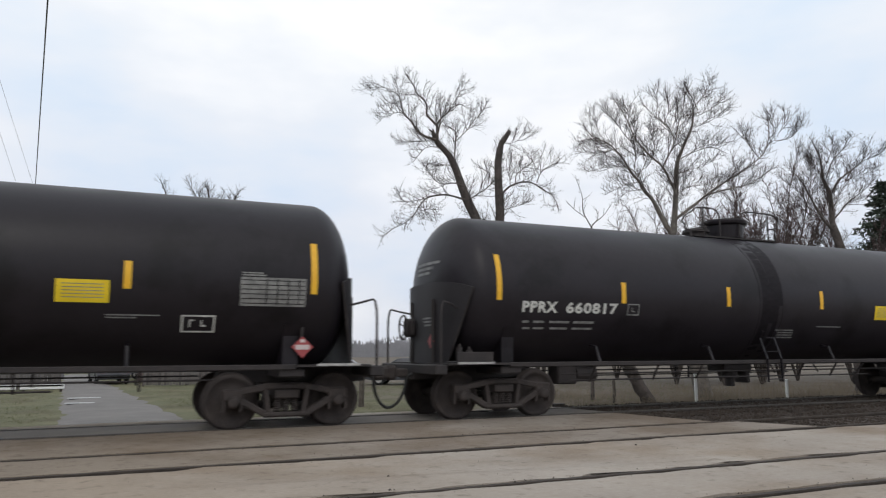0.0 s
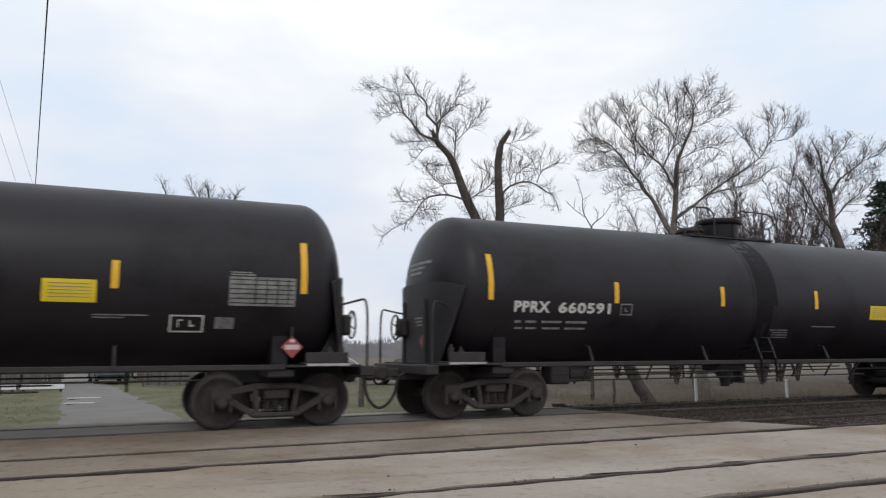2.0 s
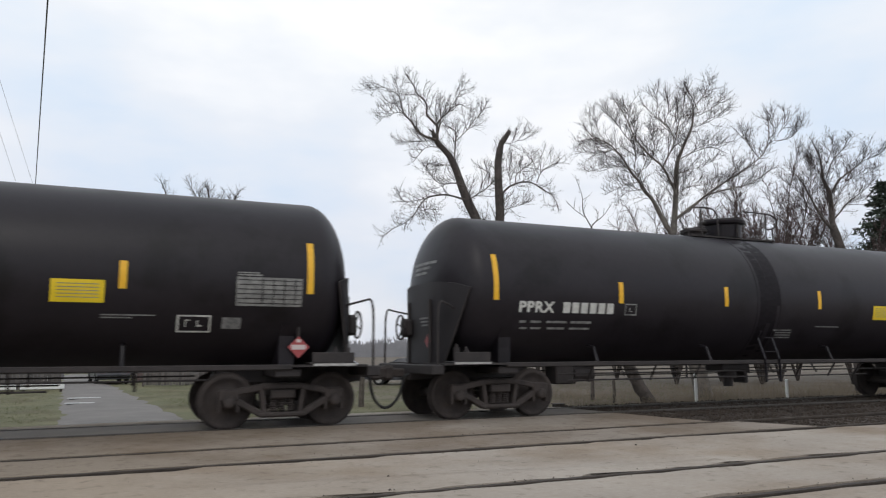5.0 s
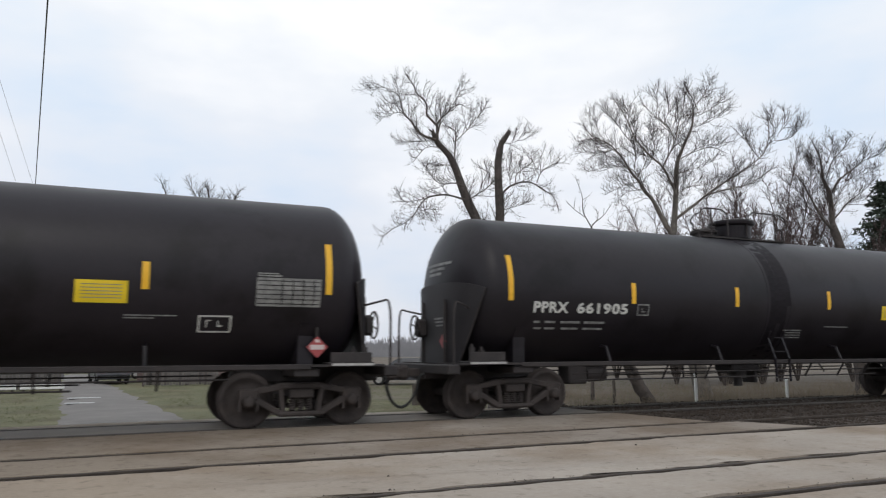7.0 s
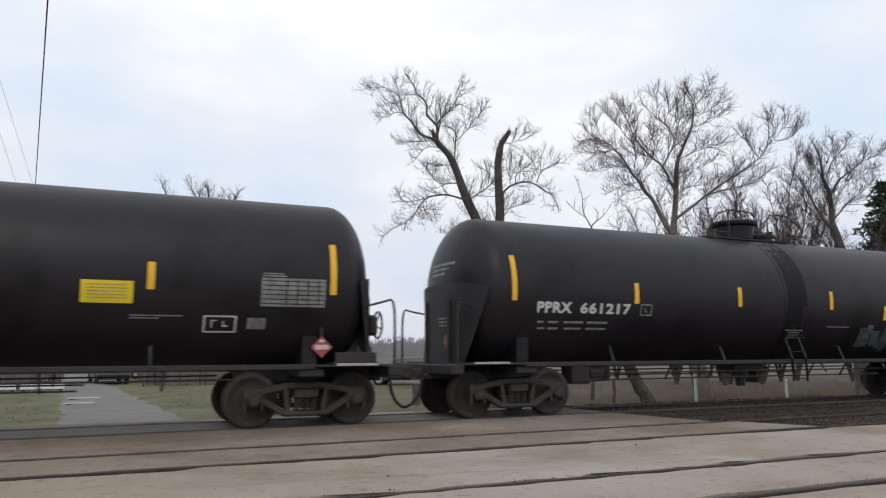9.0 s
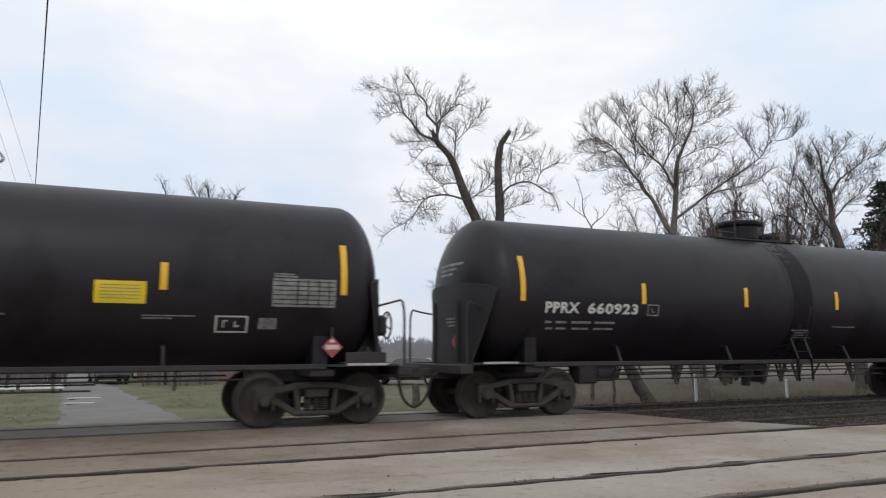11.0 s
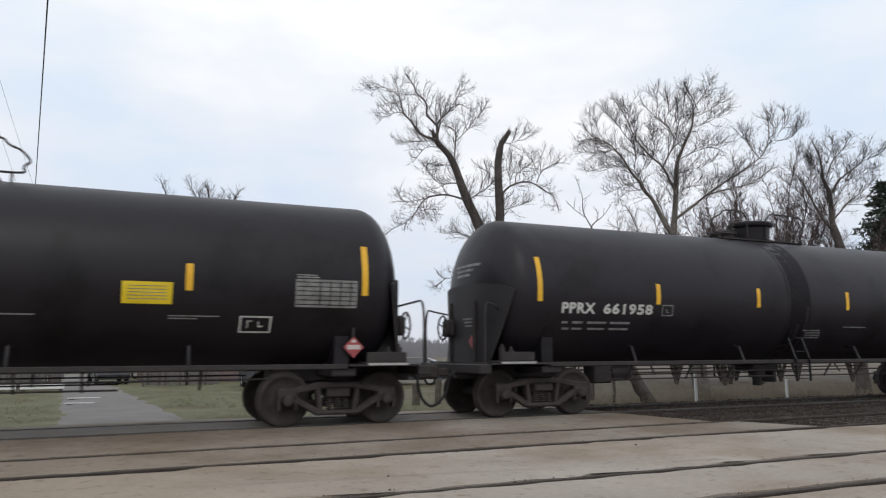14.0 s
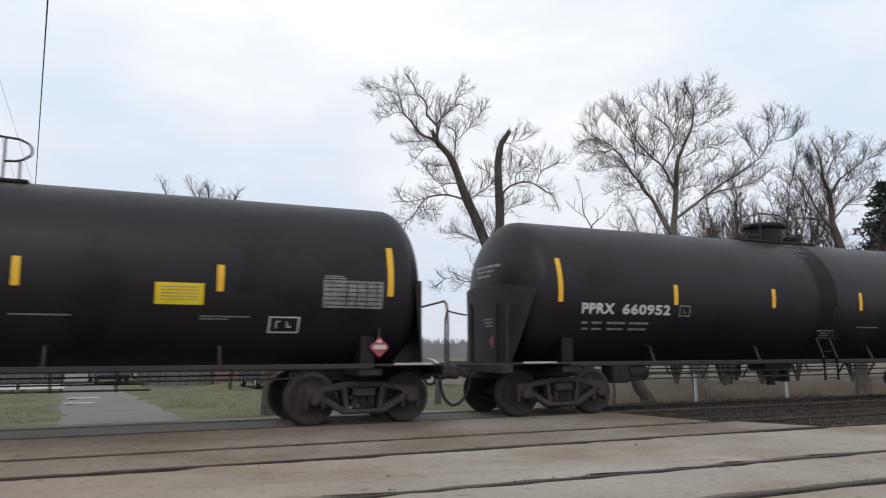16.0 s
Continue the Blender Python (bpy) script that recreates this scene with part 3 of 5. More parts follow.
def end_gear(car, e):
    """The shield, platform, rails, sill and coupler of one end; e is -1 or 1."""
    # half-height head shield, narrower below
    cols = 15
    low, high = [], []
    for i in range(cols):
        k = -1 + 2 * i / (cols - 1)
        low.append((8.17 - 0.10 * abs(k) ** 3, 0.98 * k, 1.05))
        high.append((8.17 - 0.42 * abs(k) ** 3, 1.50 * k, 2.64 - 0.16 * abs(k) ** 4))
    v = []
    for off in (0.0, 0.035):
        v += [(e * (x + off), y, z) for x, y, z in low + high]
    f = []
    for a in (0, 2 * cols):
        f += [(a + i, a + i + 1, a + cols + 1 + i, a + cols + i) for i in range(cols - 1)]
    shield = mesh_object("head_shield", v, f, M_SHIELD, car, "dusty black half-height head shield", True)
    rim = list(range(cols)) + list(range(2 * cols - 1, cols - 1, -1))
    n = len(rim)
    rv = [v[i] for i in rim] + [v[i + 2 * cols] for i in rim]
    mesh_object("shield_edge", rv, [(i, (i + 1) % n, n + (i + 1) % n, n + i) for i in range(n)], M_FRAME, shield)
    for s in (-1, 1):
        bm = bmesh.new()
        box(bm, *sorted((e * 8.19, e * 8.23)), s * 0.55 - 0.03, s * 0.55 + 0.03, 1.05, 2.3)
        part("shield_rib", bm, M_FRAME, shield)
    bm = bmesh.new()
    box(bm, *sorted((e * 5.9, e * 8.55)), -0.36, 0.36, 0.74, 1.03, 0.02)
    box(bm, *sorted((e * 8.30, e * 8.55)), -1.48, 1.48, 0.86, 1.04, 0.02)
    part("stub_sill", bm, M_FRAME, car)
    bm = bmesh.new()
    box(bm, *sorted((e * 7.0, e * 8.30)), 0.4, 1.50, 1.03, 1.065)
    part("end_platform", bm, M_FRAME, car)
    bm = bmesh.new()
    box(bm, *sorted((e * 7.0, e * 8.30)), -1.50, -0.4, 1.03, 1.065)
    plat = part("end_platform", bm, M_FRAME, car)
    bm = bmesh.new()
    box(bm, *sorted((e * 7.35, e * 8.10)), -1.515, -1.498, 1.045, 1.085)
    part("step_edge", bm, M_GALV, plat, "bright scuffed step edge")
    # body bolster and its web on the flank
    bm = bmesh.new()
    box(bm, e * TRUCK_AT - 0.22, e * TRUCK_AT + 0.22, -1.42, 1.42, 0.86, 1.0, 0.02)
    part("body_bolster", bm, M_FRAME, car)
    for s in (-1, 1):
        pts = [on_tank(e * TRUCK_AT, z, 0.0) for z in (1.0, 1.15, 1.35, 1.55, 1.75)]
        v = [(e * TRUCK_AT + d, s * abs(p.y), p.z) for d in (-0.13, 0.13) for p in pts]
        w = [(x, s * max(1.25, abs(y) + 0.02), z) for x, y, z in v]
        n = len(pts)
        faces = []
        for a in (0, n):
            faces += [(a + i, a + i + 1, 2 * n + a + i + 1, 2 * n + a + i) for i in range(n - 1)]
        faces += [(2 * n + i, 2 * n + i + 1, 3 * n + i + 1, 3 * n + i) for i in range(n - 1)]
        faces += [(n - 1, 2 * n - 1, 4 * n - 1, 3 * n - 1)]
        mesh_object("bolster_web", v + w, faces, M_TANK, car)
    # hand rails
    for s in (-1, 1):
        v, f = pipe([(e * 8.0, s * 1.20, 2.10), (e * 8.20, s * 1.42, 2.16), (e * 8.42, s * 1.44, 2.22), (e * 8.42, s * 1.44, 1.02)], 0.022)
        mesh_object("end_handrail", v, f, M_FRAME, car, "bent pipe handrail")
    # coupler and hose
    bm = bmesh.new()
    box(bm, *sorted((e * 8.5, e * 8.85)), -0.09, 0.09, 0.79, 0.95, 0.02)
    box(bm, *sorted((e * 8.80, e * 9.02)), -0.19, 0.13, 0.73, 1.02, 0.05)
    box(bm, *sorted((e * 8.92, e * 9.12)), 0.05 if e > 0 else -0.18, 0.18 if e > 0 else -0.05, 0.76, 0.99, 0.04)
    part("coupler", bm, M_TRUCK, car, "rust-dusted knuckle coupler")
    v, f = pipe([(e * 8.58, -0.42, 0.86), (e * 8.70, -0.42, 0.80), (e * 8.73, -0.40, 0.56), (e * 8.82, -0.37, 0.36), (e * 8.94, -0.35, 0.25), (e * 9.036, -0.34, 0.22)], 0.03)
    mesh_object("air_hose", v, f, M_RUBBER, car, "drooping black rubber air hose")
    # placard and its holder
    if e > 0:
        hold = mesh_object("placard_holder", *pipe([(e * 7.12, -1.33, 1.70), (e * 7.12, -1.30, 1.2)], 0.03), M_FRAME, car)
        m = Matrix.Translation((e * 7.12, -1.36, 1.36)) @ pose(0, 0, 0, 0, 45, 0)
        bm = bmesh.new()
        bmesh.ops.create_cube(bm, size=1.0, matrix=m @ Matrix.Diagonal((0.26, 0.014, 0.26, 1)))
        plac = part("placard", bm, M_RED, car, "red diamond warning placard")
        bm = bmesh.new()
        box(bm, e * 7.12 - 0.12, e * 7.12 + 0.12, -1.372, -1.364, 1.32, 1.40)
        box(bm, e * 7.12 - 0.04, e * 7.12 + 0.04, -1.372, -1.364, 1.44, 1.49)
        part("print", bm, M_PINK, plac)
    # small placard and print on the end plate
    m = Matrix.Translation((e * 8.20, -0.45, 1.48)) @ pose(0, 0, 0, 45, 0, 0)
    bm = bmesh.new()
    bmesh.ops.create_cube(bm, size=1.0, matrix=m @ Matrix.Diagonal((0.014, 0.20, 0.20, 1)))
    plac = part("end_placard", bm, M_RED, shield, "small red diamond placard")
    bm = bmesh.new()
    for k in range(3):
        box(bm, *sorted((e * 8.19, e * 8.212)), -0.55 + 0.05 * k, -0.05 - 0.05 * k, 1.92 - 0.07 * k, 1.955 - 0.07 * k)
    part("end_print", bm, M_STENCIL, shield)
    # bars of faded print on the tank head
    v, f = [], []
    for k, (a, b, z) in enumerate(((-0.62, 0.42, 3.02), (-0.42, 0.32, 2.92), (-0.30, 0.30, 2.82))):
        i0 = len(v)
        for i in range(7):
            y = a + (b - a) * i / 6
            for zz in (z, z + 0.055):
                q = (y * y + (zz - TANK_Z) ** 2) / TANK_R ** 2
                v.append((e * (7.438 + 0.76 * math.sqrt(max(0, 1 - q))), y, zz))
        f += [(i0 + 2 * i, i0 + 2 * i + 1, i0 + 2 * i + 3, i0 + 2 * i + 2) for i in range(6)]
    mesh_object("head_print", v, f, M_STENCIL, car, "faded white print on the tank head")


def brake_stand(car, e):
    rv, rf = [], []
    n = 20
    for i in range(n):
        a = 2 * math.pi * i / n
        for k in range(6):
            b = math.pi / 3 * k
            r = 0.25 + 0.02 * math.cos(b)
            rv.append(Vector((e * 8.40 + 0.02 * math.sin(b), -e * 0.55 + r * math.cos(a), 1.78 + r * math.sin(a))))
    for i in range(n):
        for k in range(6):
            rf.append((i * 6 + k, i * 6 + (k + 1) % 6, ((i + 1) % n) * 6 + (k + 1) % 6, ((i + 1) % n) * 6 + k))
    pieces = [(rv, rf)]
    for i in range(4):
        a = math.pi / 2 * i + 0.4
        pieces.append(pipe([(e * 8.36, -e * 0.55, 1.78), (e * 8.40, -e * 0.55 + 0.25 * math.cos(a), 1.78 + 0.25 * math.sin(a))], 0.014, 5, 0))
    wheel = joined("brake_wheel", pieces, M_FRAME, car, "black spoked hand brake wheel")
    bm = bmesh.new()
    box(bm, *sorted((e * 8.17, e * 8.35)), -e * 0.55 - 0.18, -e * 0.55 + 0.18, 1.58, 1.96, 0.05)
    part("gear_box", bm, M_FRAME, wheel)
    bm = bmesh.new()
    box(bm, *sorted((e * 7.30, e * 8.12)), -1.47, -1.0, 1.067, 1.10, 0.008)
    box(bm, *sorted((e * 7.34, e * 8.08)), -1.45, -1.42, 1.10, 1.27, 0.008)
    deck_box = part("brake_step", bm, M_FRAME, car, "dusty step box at the brake end")
    for k, u in enumerate((7.98, 7.78)):
        bm = bmesh.new()
        rod(bm, (e * u, -1.30, 1.10), (e * u, -1.30, 1.36 - 0.05 * k), 0.06, None, 10)
        rod(bm, (e * u, -1.30, 1.36 - 0.05 * k), (e * u, -1.30, 1.42 - 0.05 * k), 0.03, None, 8)
        part("valve", bm, M_FRAME, deck_box)


def top_gear(car, e):
    """Platform, valve housing, manway and rails on the tank's top; the manway lies towards the brake end e."""
    base = TANK_Z + TANK_R
    mid = 0.09

    def at(u):
        return mid - e * u

    bm = bmesh.new()
    box(bm, *sorted((at(-1.40), at(1.33))), -0.46, 0.46, base - 0.045, base - 0.005)
    for u in (-1.25, -0.45, 0.5, 1.2):
        box(bm, at(u) - 0.03, at(u) + 0.03, -0.44, 0.44, base - 0.10, base - 0.045)
    part("top_platform", bm, M_FRAME, car)
    v, f = revolve([(0.0, 0.45), (0.31, 0.48), (0.35, 0.56), (0.41, 0.575), (0.45, 0.56), (0.475, 0.45), (0.49, 0.002)], "z", 32, (mid, 0, base + 0.015))
    housing = mesh_object("valve_housing", v, f, M_TANK, car, "black flat-lidded valve housing")
    for s in (-1, 1):
        bm = bmesh.new()
        box(bm, mid + s * 0.60 - 0.07, mid + s * 0.60 + 0.07, -0.05, 0.05, base + 0.37, base + 0.43, 0.01)
        part("lid_lug", bm, M_FRAME, housing)
    v, f = revolve([(-0.03, 0.27), (0.10, 0.27), (0.10, 0.33), (0.16, 0.33), (0.20, 0.26), (0.22, 0.002)], "z", 20, (at(-0.94), 0, base + 0.015))
    manway = mesh_object("manway_cover", v, f, M_FRAME, car)
    bm = bmesh.new()
    box(bm, at(-0.94) - 0.05, at(-0.94) + 0.05, -0.36, 0.36, base + 0.19, base + 0.25, 0.01)
    part("hinge_bar", bm, M_FRAME, manway)
    y = -0.50
    # rail beside the manway, with a stepped outer end
    loop = [(-0.63, 0.0), (-0.63, 0.66), (-1.40, 0.66), (-1.50, 0.53), (-1.68, 0.47), (-1.84, 0.29), (-1.72, 0.20), (-1.76, 0.10), (-1.60, 0.085), (-1.14, 0.085)]
    v, f = pipe([(at(u), y, base + z) for u, z in loop], 0.021, 6, 2)
    mesh_object("top_rail", v, f, M_FRAME, car)
    # rail at the other end, with a slanting outer end
    if e < 0:
        loop = [(0.0, 0.0), (0.0, 0.66), (1.12, 0.66), (1.34, 0.56), (1.36, 0.40), (1.20, 0.28), (0.97, 0.26)]
    else:
        loop = [(-0.28, 0.0), (-0.28, 0.66), (0.92, 0.66), (1.38, 0.10), (0.70, 0.10)]
    v, f = pipe([(at(u), y, base + z) for u, z in loop], 0.021, 6, 1)
    mesh_object("top_rail", v, f, M_FRAME, car)
    for u, z0, z1 in ((-1.16, 0.0, 0.65), (-1.57, -0.13, 0.085), (0.97 if e < 0 else 0.67, 0.0, 0.65), (1.20, -0.13, 0.27 if e < 0 else 0.10)):
        v, f = pipe([(at(u), y, base + z0 - 0.02), (at(u), y, base + z1)], 0.021, 6, 0)
        mesh_object("rail_post", v, f, M_FRAME, car)


def side_gear(car, e):
    for s in (-1, 1):
        bm = bmesh.new()
        box(bm, -7.0, 7.0, *sorted((s * 1.41, s * 1.47)), 0.985, 1.075, 0.012)
        bar = part("side_rail", bm, M_FRAME, car, "long black side rail")
        for u in (-4.9, -1.9, 1.9, 4.4):
            v, f = pipe([(u, s * 1.44, 1.04), (u, s * 1.30, 1.36), (u, s * 1.06, 1.40)], 0.035, 6, 0)
            mesh_object("bracket", v, f, M_TANK, bar)
        for z, u0, u1 in ((0.83, -5.7, 5.7), (0.70, -5.5, 3.4)):
            v, f = pipe([(u0, s * 1.2, z), (u1, s * 1.2, z)], 0.017, 6, 0)
            mesh_object("brake_rod", v, f, M_FRAME, car)
        for u in (-5.0, -3.4, -2.2, 0.9, 2.0, 2.9, 4.6):
            v, f = pipe([(u, s * 1.42, 1.0), (u, s * 1.2, 0.68)], 0.022, 6, 0)
            mesh_object("rod_hanger", v, f, M_FRAME, car)
        # ladder that follows the flank from below the side rail
        ladder = None
        left = -0.36 if e < 0 else 0.10
        pts = [Vector((0, -1.50, 0.58)), Vector((0, -1.50, 1.10))] + [on_tank(0, z, 0.06) for z in (1.6, 1.75)]
        for u in (left, left + 0.44):
            bm = bmesh.new()
            for p, q in zip(pts, pts[1:]):
                beam(bm, (u, s * abs(p.y), p.z), (u, s * abs(q.y), q.z), 0.05, 0.022)
            if ladder is None:
                ladder = part("ladder", bm, M_TANK, car)
            else:
                part("stile", bm, M_TANK, ladder)
        for k in range(4):
            z = 0.64 + 0.31 * k
            p = on_tank(0, z, 0.06) if z > 1.6 else Vector((0, -1.50 - 0.02 * max(0.0, z - 1.1), z))
            part("rung", beam(bmesh.new(), (left, s * abs(p.y), z), (left + 0.44, s * abs(p.y), z), 0.018, 0.018), M_TANK, ladder)
    bm = bmesh.new()
    rod(bm, (-4.95, -0.55, 0.80), (-4.45, -0.55, 0.80), 0.16, None, 14)
    box(bm, -5.45, -5.0, -0.75, -0.30, 0.60, 0.98, 0.03)
    part("brake_cylinder", bm, M_FRAME, car)
    bm = bmesh.new()
    rod(bm, (0.0, 0, 1.0), (0.0, 0, 0.62), 0.20, None, 14)
    rod(bm, (0.0, 0, 0.62), (0.0, 0, 0.42), 0.11, None, 12)
    box(bm, -0.45, 0.45, -0.3, 0.3, 0.80, 0.97, 0.03)
    box(bm, 0.35, 0.47, -0.2, 0.2, 0.50, 0.82, 0.02)
    part("bottom_outlet", bm, M_FRAME, car)


def flank_marks(car):
    for u in (-7.255, 7.255):
        decal("tape_stripe", u - 0.055, u + 0.055, 2.248, 3.129, M_YELLOW, car, "yellow vertical reflective stripe")
    for u in (-4.345, -1.471, 1.471, 4.345):
        decal("tape_stripe", u - 0.055, u + 0.055, 2.25, 2.68, M_YELLOW, car, "short yellow reflective stripe")
    sign = decal("warning_panel", 3.37, 4.10, 2.03, 2.37, M_PANEL, car, "yellow warning panel with fine print")
    bars("print", [(3.45, 4.02, 2.30 - 0.05 * k, 2.312 - 0.05 * k) for k in range(5)], M_STENCIL, sign, "thin dark print lines", 0.007)
    sign.data.materials[0] = M_PANEL
    table = decal("data_panel", 6.04, 7.12, 2.03, 2.50, M_TABLE, car, "faded grey test data panel")
    bars("print", [(6.06, 7.10, 2.07 + 0.075 * k, 2.083 + 0.075 * k) for k in range(6)] + [(6.45 + 0.18 * k, 6.47 + 0.18 * k, 2.06, 2.48) for k in range(4)], M_TANK, table, "dark ruling lines", 0.008)
    bars("data_heading", [(6.06, 6.45, 2.52, 2.545), (6.06, 6.40, 2.56, 2.58)], M_TABLE, car)
    b = [(5.16, 5.68, 1.845, 1.87), (5.16, 5.68, 1.60, 1.625), (5.16, 5.19, 1.60, 1.87), (5.65, 5.68, 1.60, 1.87), (5.28, 5.30, 1.68, 1.80), (5.28, 5.36, 1.78, 1.80), (5.46, 5.54, 1.69, 1.72), (5.46, 5.48, 1.69, 1.79)]
    bars("stencil_box", b, M_LETTER, car, "white outlined stencil box")
    bars("stencil_line", [(1.40, 2.22, 1.832, 1.855)], M_STENCIL, car, "thin line of faded white print")
    bars("stencil_line", [(4.06, 4.84, 1.845, 1.865), (4.06, 4.5, 1.805, 1.825)], M_STENCIL, car, "thin line of faded white print")
    bars("stencil_block", [(0.08 + 0.05 * k, 0.65 + 0.02 * k, 1.74 - 0.055 * k, 1.765 - 0.055 * k) for k in range(4)], M_STENCIL, car, "block of faded white print")
    bars("load_stencil", [(-6.69, -6.55, 1.83, 1.875), (-6.45, -6.20, 1.83, 1.875), (-6.08, -5.62, 1.83, 1.875), (-5.52, -5.02, 1.83, 1.875), (-6.66, -6.50, 1.71, 1.75), (-6.42, -6.18, 1.71, 1.75), (-6.04, -5.64, 1.71, 1.75), (-5.52, -5.04, 1.71, 1.75)], M_STENCIL, car, "rows of faded white stencil print")
    b = [(-4.24, -3.94, 2.22, 2.245), (-4.24, -3.94, 2.01, 2.035), (-4.24, -4.215, 2.01, 2.245), (-3.965, -3.94, 2.01, 2.245), (-4.13, -4.05, 2.08, 2.10), (-4.13, -4.11, 2.08, 2.16)]
    bars("inspection_box", b, M_STENCIL, car, "small square stencil outline")
    lettering("reporting_mark", "PPRX", -6.74, -5.94, 2.03, 2.245, car, "white stencilled letters")


def build_tank_car(e):
    """A tank car whose hand brake stands at the end e, -1 or 1."""
    car = new("tank_car")
    tagged(car, "black railway tank car with yellow reflective stripes, rolling past", "tank car", "tank cars of the passing train")
    tank_body(car)
    lo, hi = (-0.50, 0.22) if e < 0 else (-0.04, 0.68)
    strap(car, lo, 0.07)
    strap(car, hi, 0.07)
    for k in range(5):
        u = lo + 0.04 + 0.13 * k
        decal("spill_stain", u, u + 0.14, (1.3, 1.15, 1.9, 1.25, 2.3)[k], 4.02, M_SPILL, car, "dark dried spill below the valve housing", 0.003 + 0.0004 * k, (0.02, -0.01, 0.015, 0.0, -0.02)[k], 16)
    for end in (-1, 1):
        build_truck(car, end * TRUCK_AT)
        end_gear(car, end)
    brake_stand(car, e)
    top_gear(car, e)
    side_gear(car, e)
    flank_marks(car)
    return car


# numbers in train order; None where the flank is never read
NUMBERS = [None, "660817", "661478", "660591", "660581", "663333", None, "661394", "661905", "660986", "661217", None, "660923", "664114", "663124", "661958", "661919", "660952"]
STAMPS = [(0.0, 13.765), (1.5, -13.475), (3.5, -49.76), (7.0, -112.505), (9.0, -148.575), (12.5, -211.485), (14.5, -247.33), (16.0, -274.06)]


def train_at(t):
    """Place of the first numbered car's middle at t seconds."""
    i = max(k for k in range(len(STAMPS) - 1) if STAMPS[k][0] <= t)
    (t0, s0), (t1, s1) = STAMPS[i], STAMPS[i + 1]

    def slope(k):
        a, b = STAMPS[max(k - 1, 0)], STAMPS[min(k + 1, len(STAMPS) - 1)]
        return (b[1] - a[1]) / (b[0] - a[0])

    h = t1 - t0
    u = (t - t0) / h
    return (2 * u ** 3 - 3 * u * u + 1) * s0 + (u ** 3 - 2 * u * u + u) * h * slope(i) + (3 * u * u - 2 * u ** 3) * s1 + (u ** 3 - u * u) * h * slope(i + 1)


# cars that run with the hand brake trailing
TURNED = (2, 5, 7, 9, 10, 11, 12, 14, 17)
MODELS = {}
CARS = []
for k in range(len(NUMBERS)):
    e = 1 if k in TURNED else -1
    if e in MODELS:
        CARS.append(copy_thing(MODELS[e], pose(0, 0, 0)))
    else:
        MODELS[e] = build_tank_car(e)
        CARS.append(MODELS[e])
for k, number in enumerate(NUMBERS):
    if number:
        lettering("car_number", number, -5.74, -4.49, 2.025, 2.245, CARS[k], "white stencilled car number")
    else:
        bars("car_number", [(-5.74 + 0.21 * q, -5.58 + 0.21 * q, 2.03, 2.24) for q in range(6)], M_LETTER, CARS[k])
for k in (2, 5, 9, 11, 13):
    decal("fresh_patch", 5.85, 6.15, 1.66, 1.84, M_STENCIL, CARS[k], "small faded stencil patch")
for k, u in ((13, -2.75), (14, -1.45)):
    bars("stencil_block", [(u, u + 1.05, 1.84 - 0.06 * q, 1.87 - 0.06 * q) for q in range(3)], M_STENCIL, CARS[k], "block of faded white print")
for q in range(16):
    r = random.Random(q)
    u = 2.7 + 0.26 * q
    decal("sprayed_lettering", u, u + r.uniform(0.18, 0.3), 1.25 + r.uniform(0, 0.15), 1.75 + r.uniform(0, 0.2), M_GRAFFITI, CARS[10], "pale sprayed graffiti strokes", 0.005, r.uniform(-0.15, 0.15))


def motions():
    step = 1.0 / FPS
    count = int(16.0 * FPS)
    for k, car in enumerate(CARS):
        shift = (k - 1) * CAR_PITCH
        walk(car, [(0.5 * i, pose(train_at(0.5 * i) + shift, 0, 0)) for i in range(33)])
    turns = [(i * step, -(train_at(i * step) - train_at(0.0)) / WHEEL_R) for i in range(count + 1)]
    spins = [(t, Matrix.Rotation(-a, 4, "Y")) for t, a in turns]
    for car in CARS:
        for truck in car.children:
            for ws in truck.children:
                if ws.name.startswith("wheelset"):
                    at = Matrix.Translation(ws.location)
                    walk(ws, [(t, at @ m) for t, m in spins])

# ---- trees ----
# limbs of the trees: radius at both ends, then (sideways, up) from the foot
def limb(tree, r0, r1, *line):
    tree.append((r0, r1, *line))


BROKEN_TREE_AT = (10.86, 6.68, -0.50)
BROKEN_TREE = []
limb(BROKEN_TREE, 0.33, 0.28, (0.09, 0.11), (0.09, 2.18), (0.04, 4.34))
limb(BROKEN_TREE, 0.17, 0.065, (0.04, 4.34), (0.14, 6.0), (0.12, 6.93), (0.09, 7.69), (0.2, 8.45), (0.33, 8.68), (0.5, 8.91))
limb(BROKEN_TREE, 0.19, 0.08, (0.04, 4.34), (-0.57, 5.96), (-0.99, 7.03), (-1.29, 7.98), (-1.57, 8.42), (-1.85, 8.75), (-2.02, 9.11))
limb(BROKEN_TREE, 0.05, 0.012, (-1.85, 8.75), (-1.9, 9.23), (-1.75, 9.46), (-1.57, 9.62), (-1.34, 9.89), (-1.1, 10.01), (-0.93, 9.89))
limb(BROKEN_TREE, 0.055, 0.012, (-1.9, 9.19), (-2.09, 9.42), (-2.24, 9.56), (-2.2, 9.91), (-2.37, 10.17), (-2.58, 10.3), (-2.65, 10.64), (-2.84, 10.86), (-2.96, 11.09))
limb(BROKEN_TREE, 0.06, 0.014, (-1.91, 8.69), (-2.31, 8.81), (-2.59, 9.08), (-2.73, 9.37), (-2.95, 9.56), (-3.05, 9.82), (-3.1, 10.15), (-3.26, 10.38), (-3.48, 10.41))
limb(BROKEN_TREE, 0.02, 0.007, (-2.95, 9.6), (-3.25, 9.66), (-3.51, 9.53), (-3.77, 9.45))
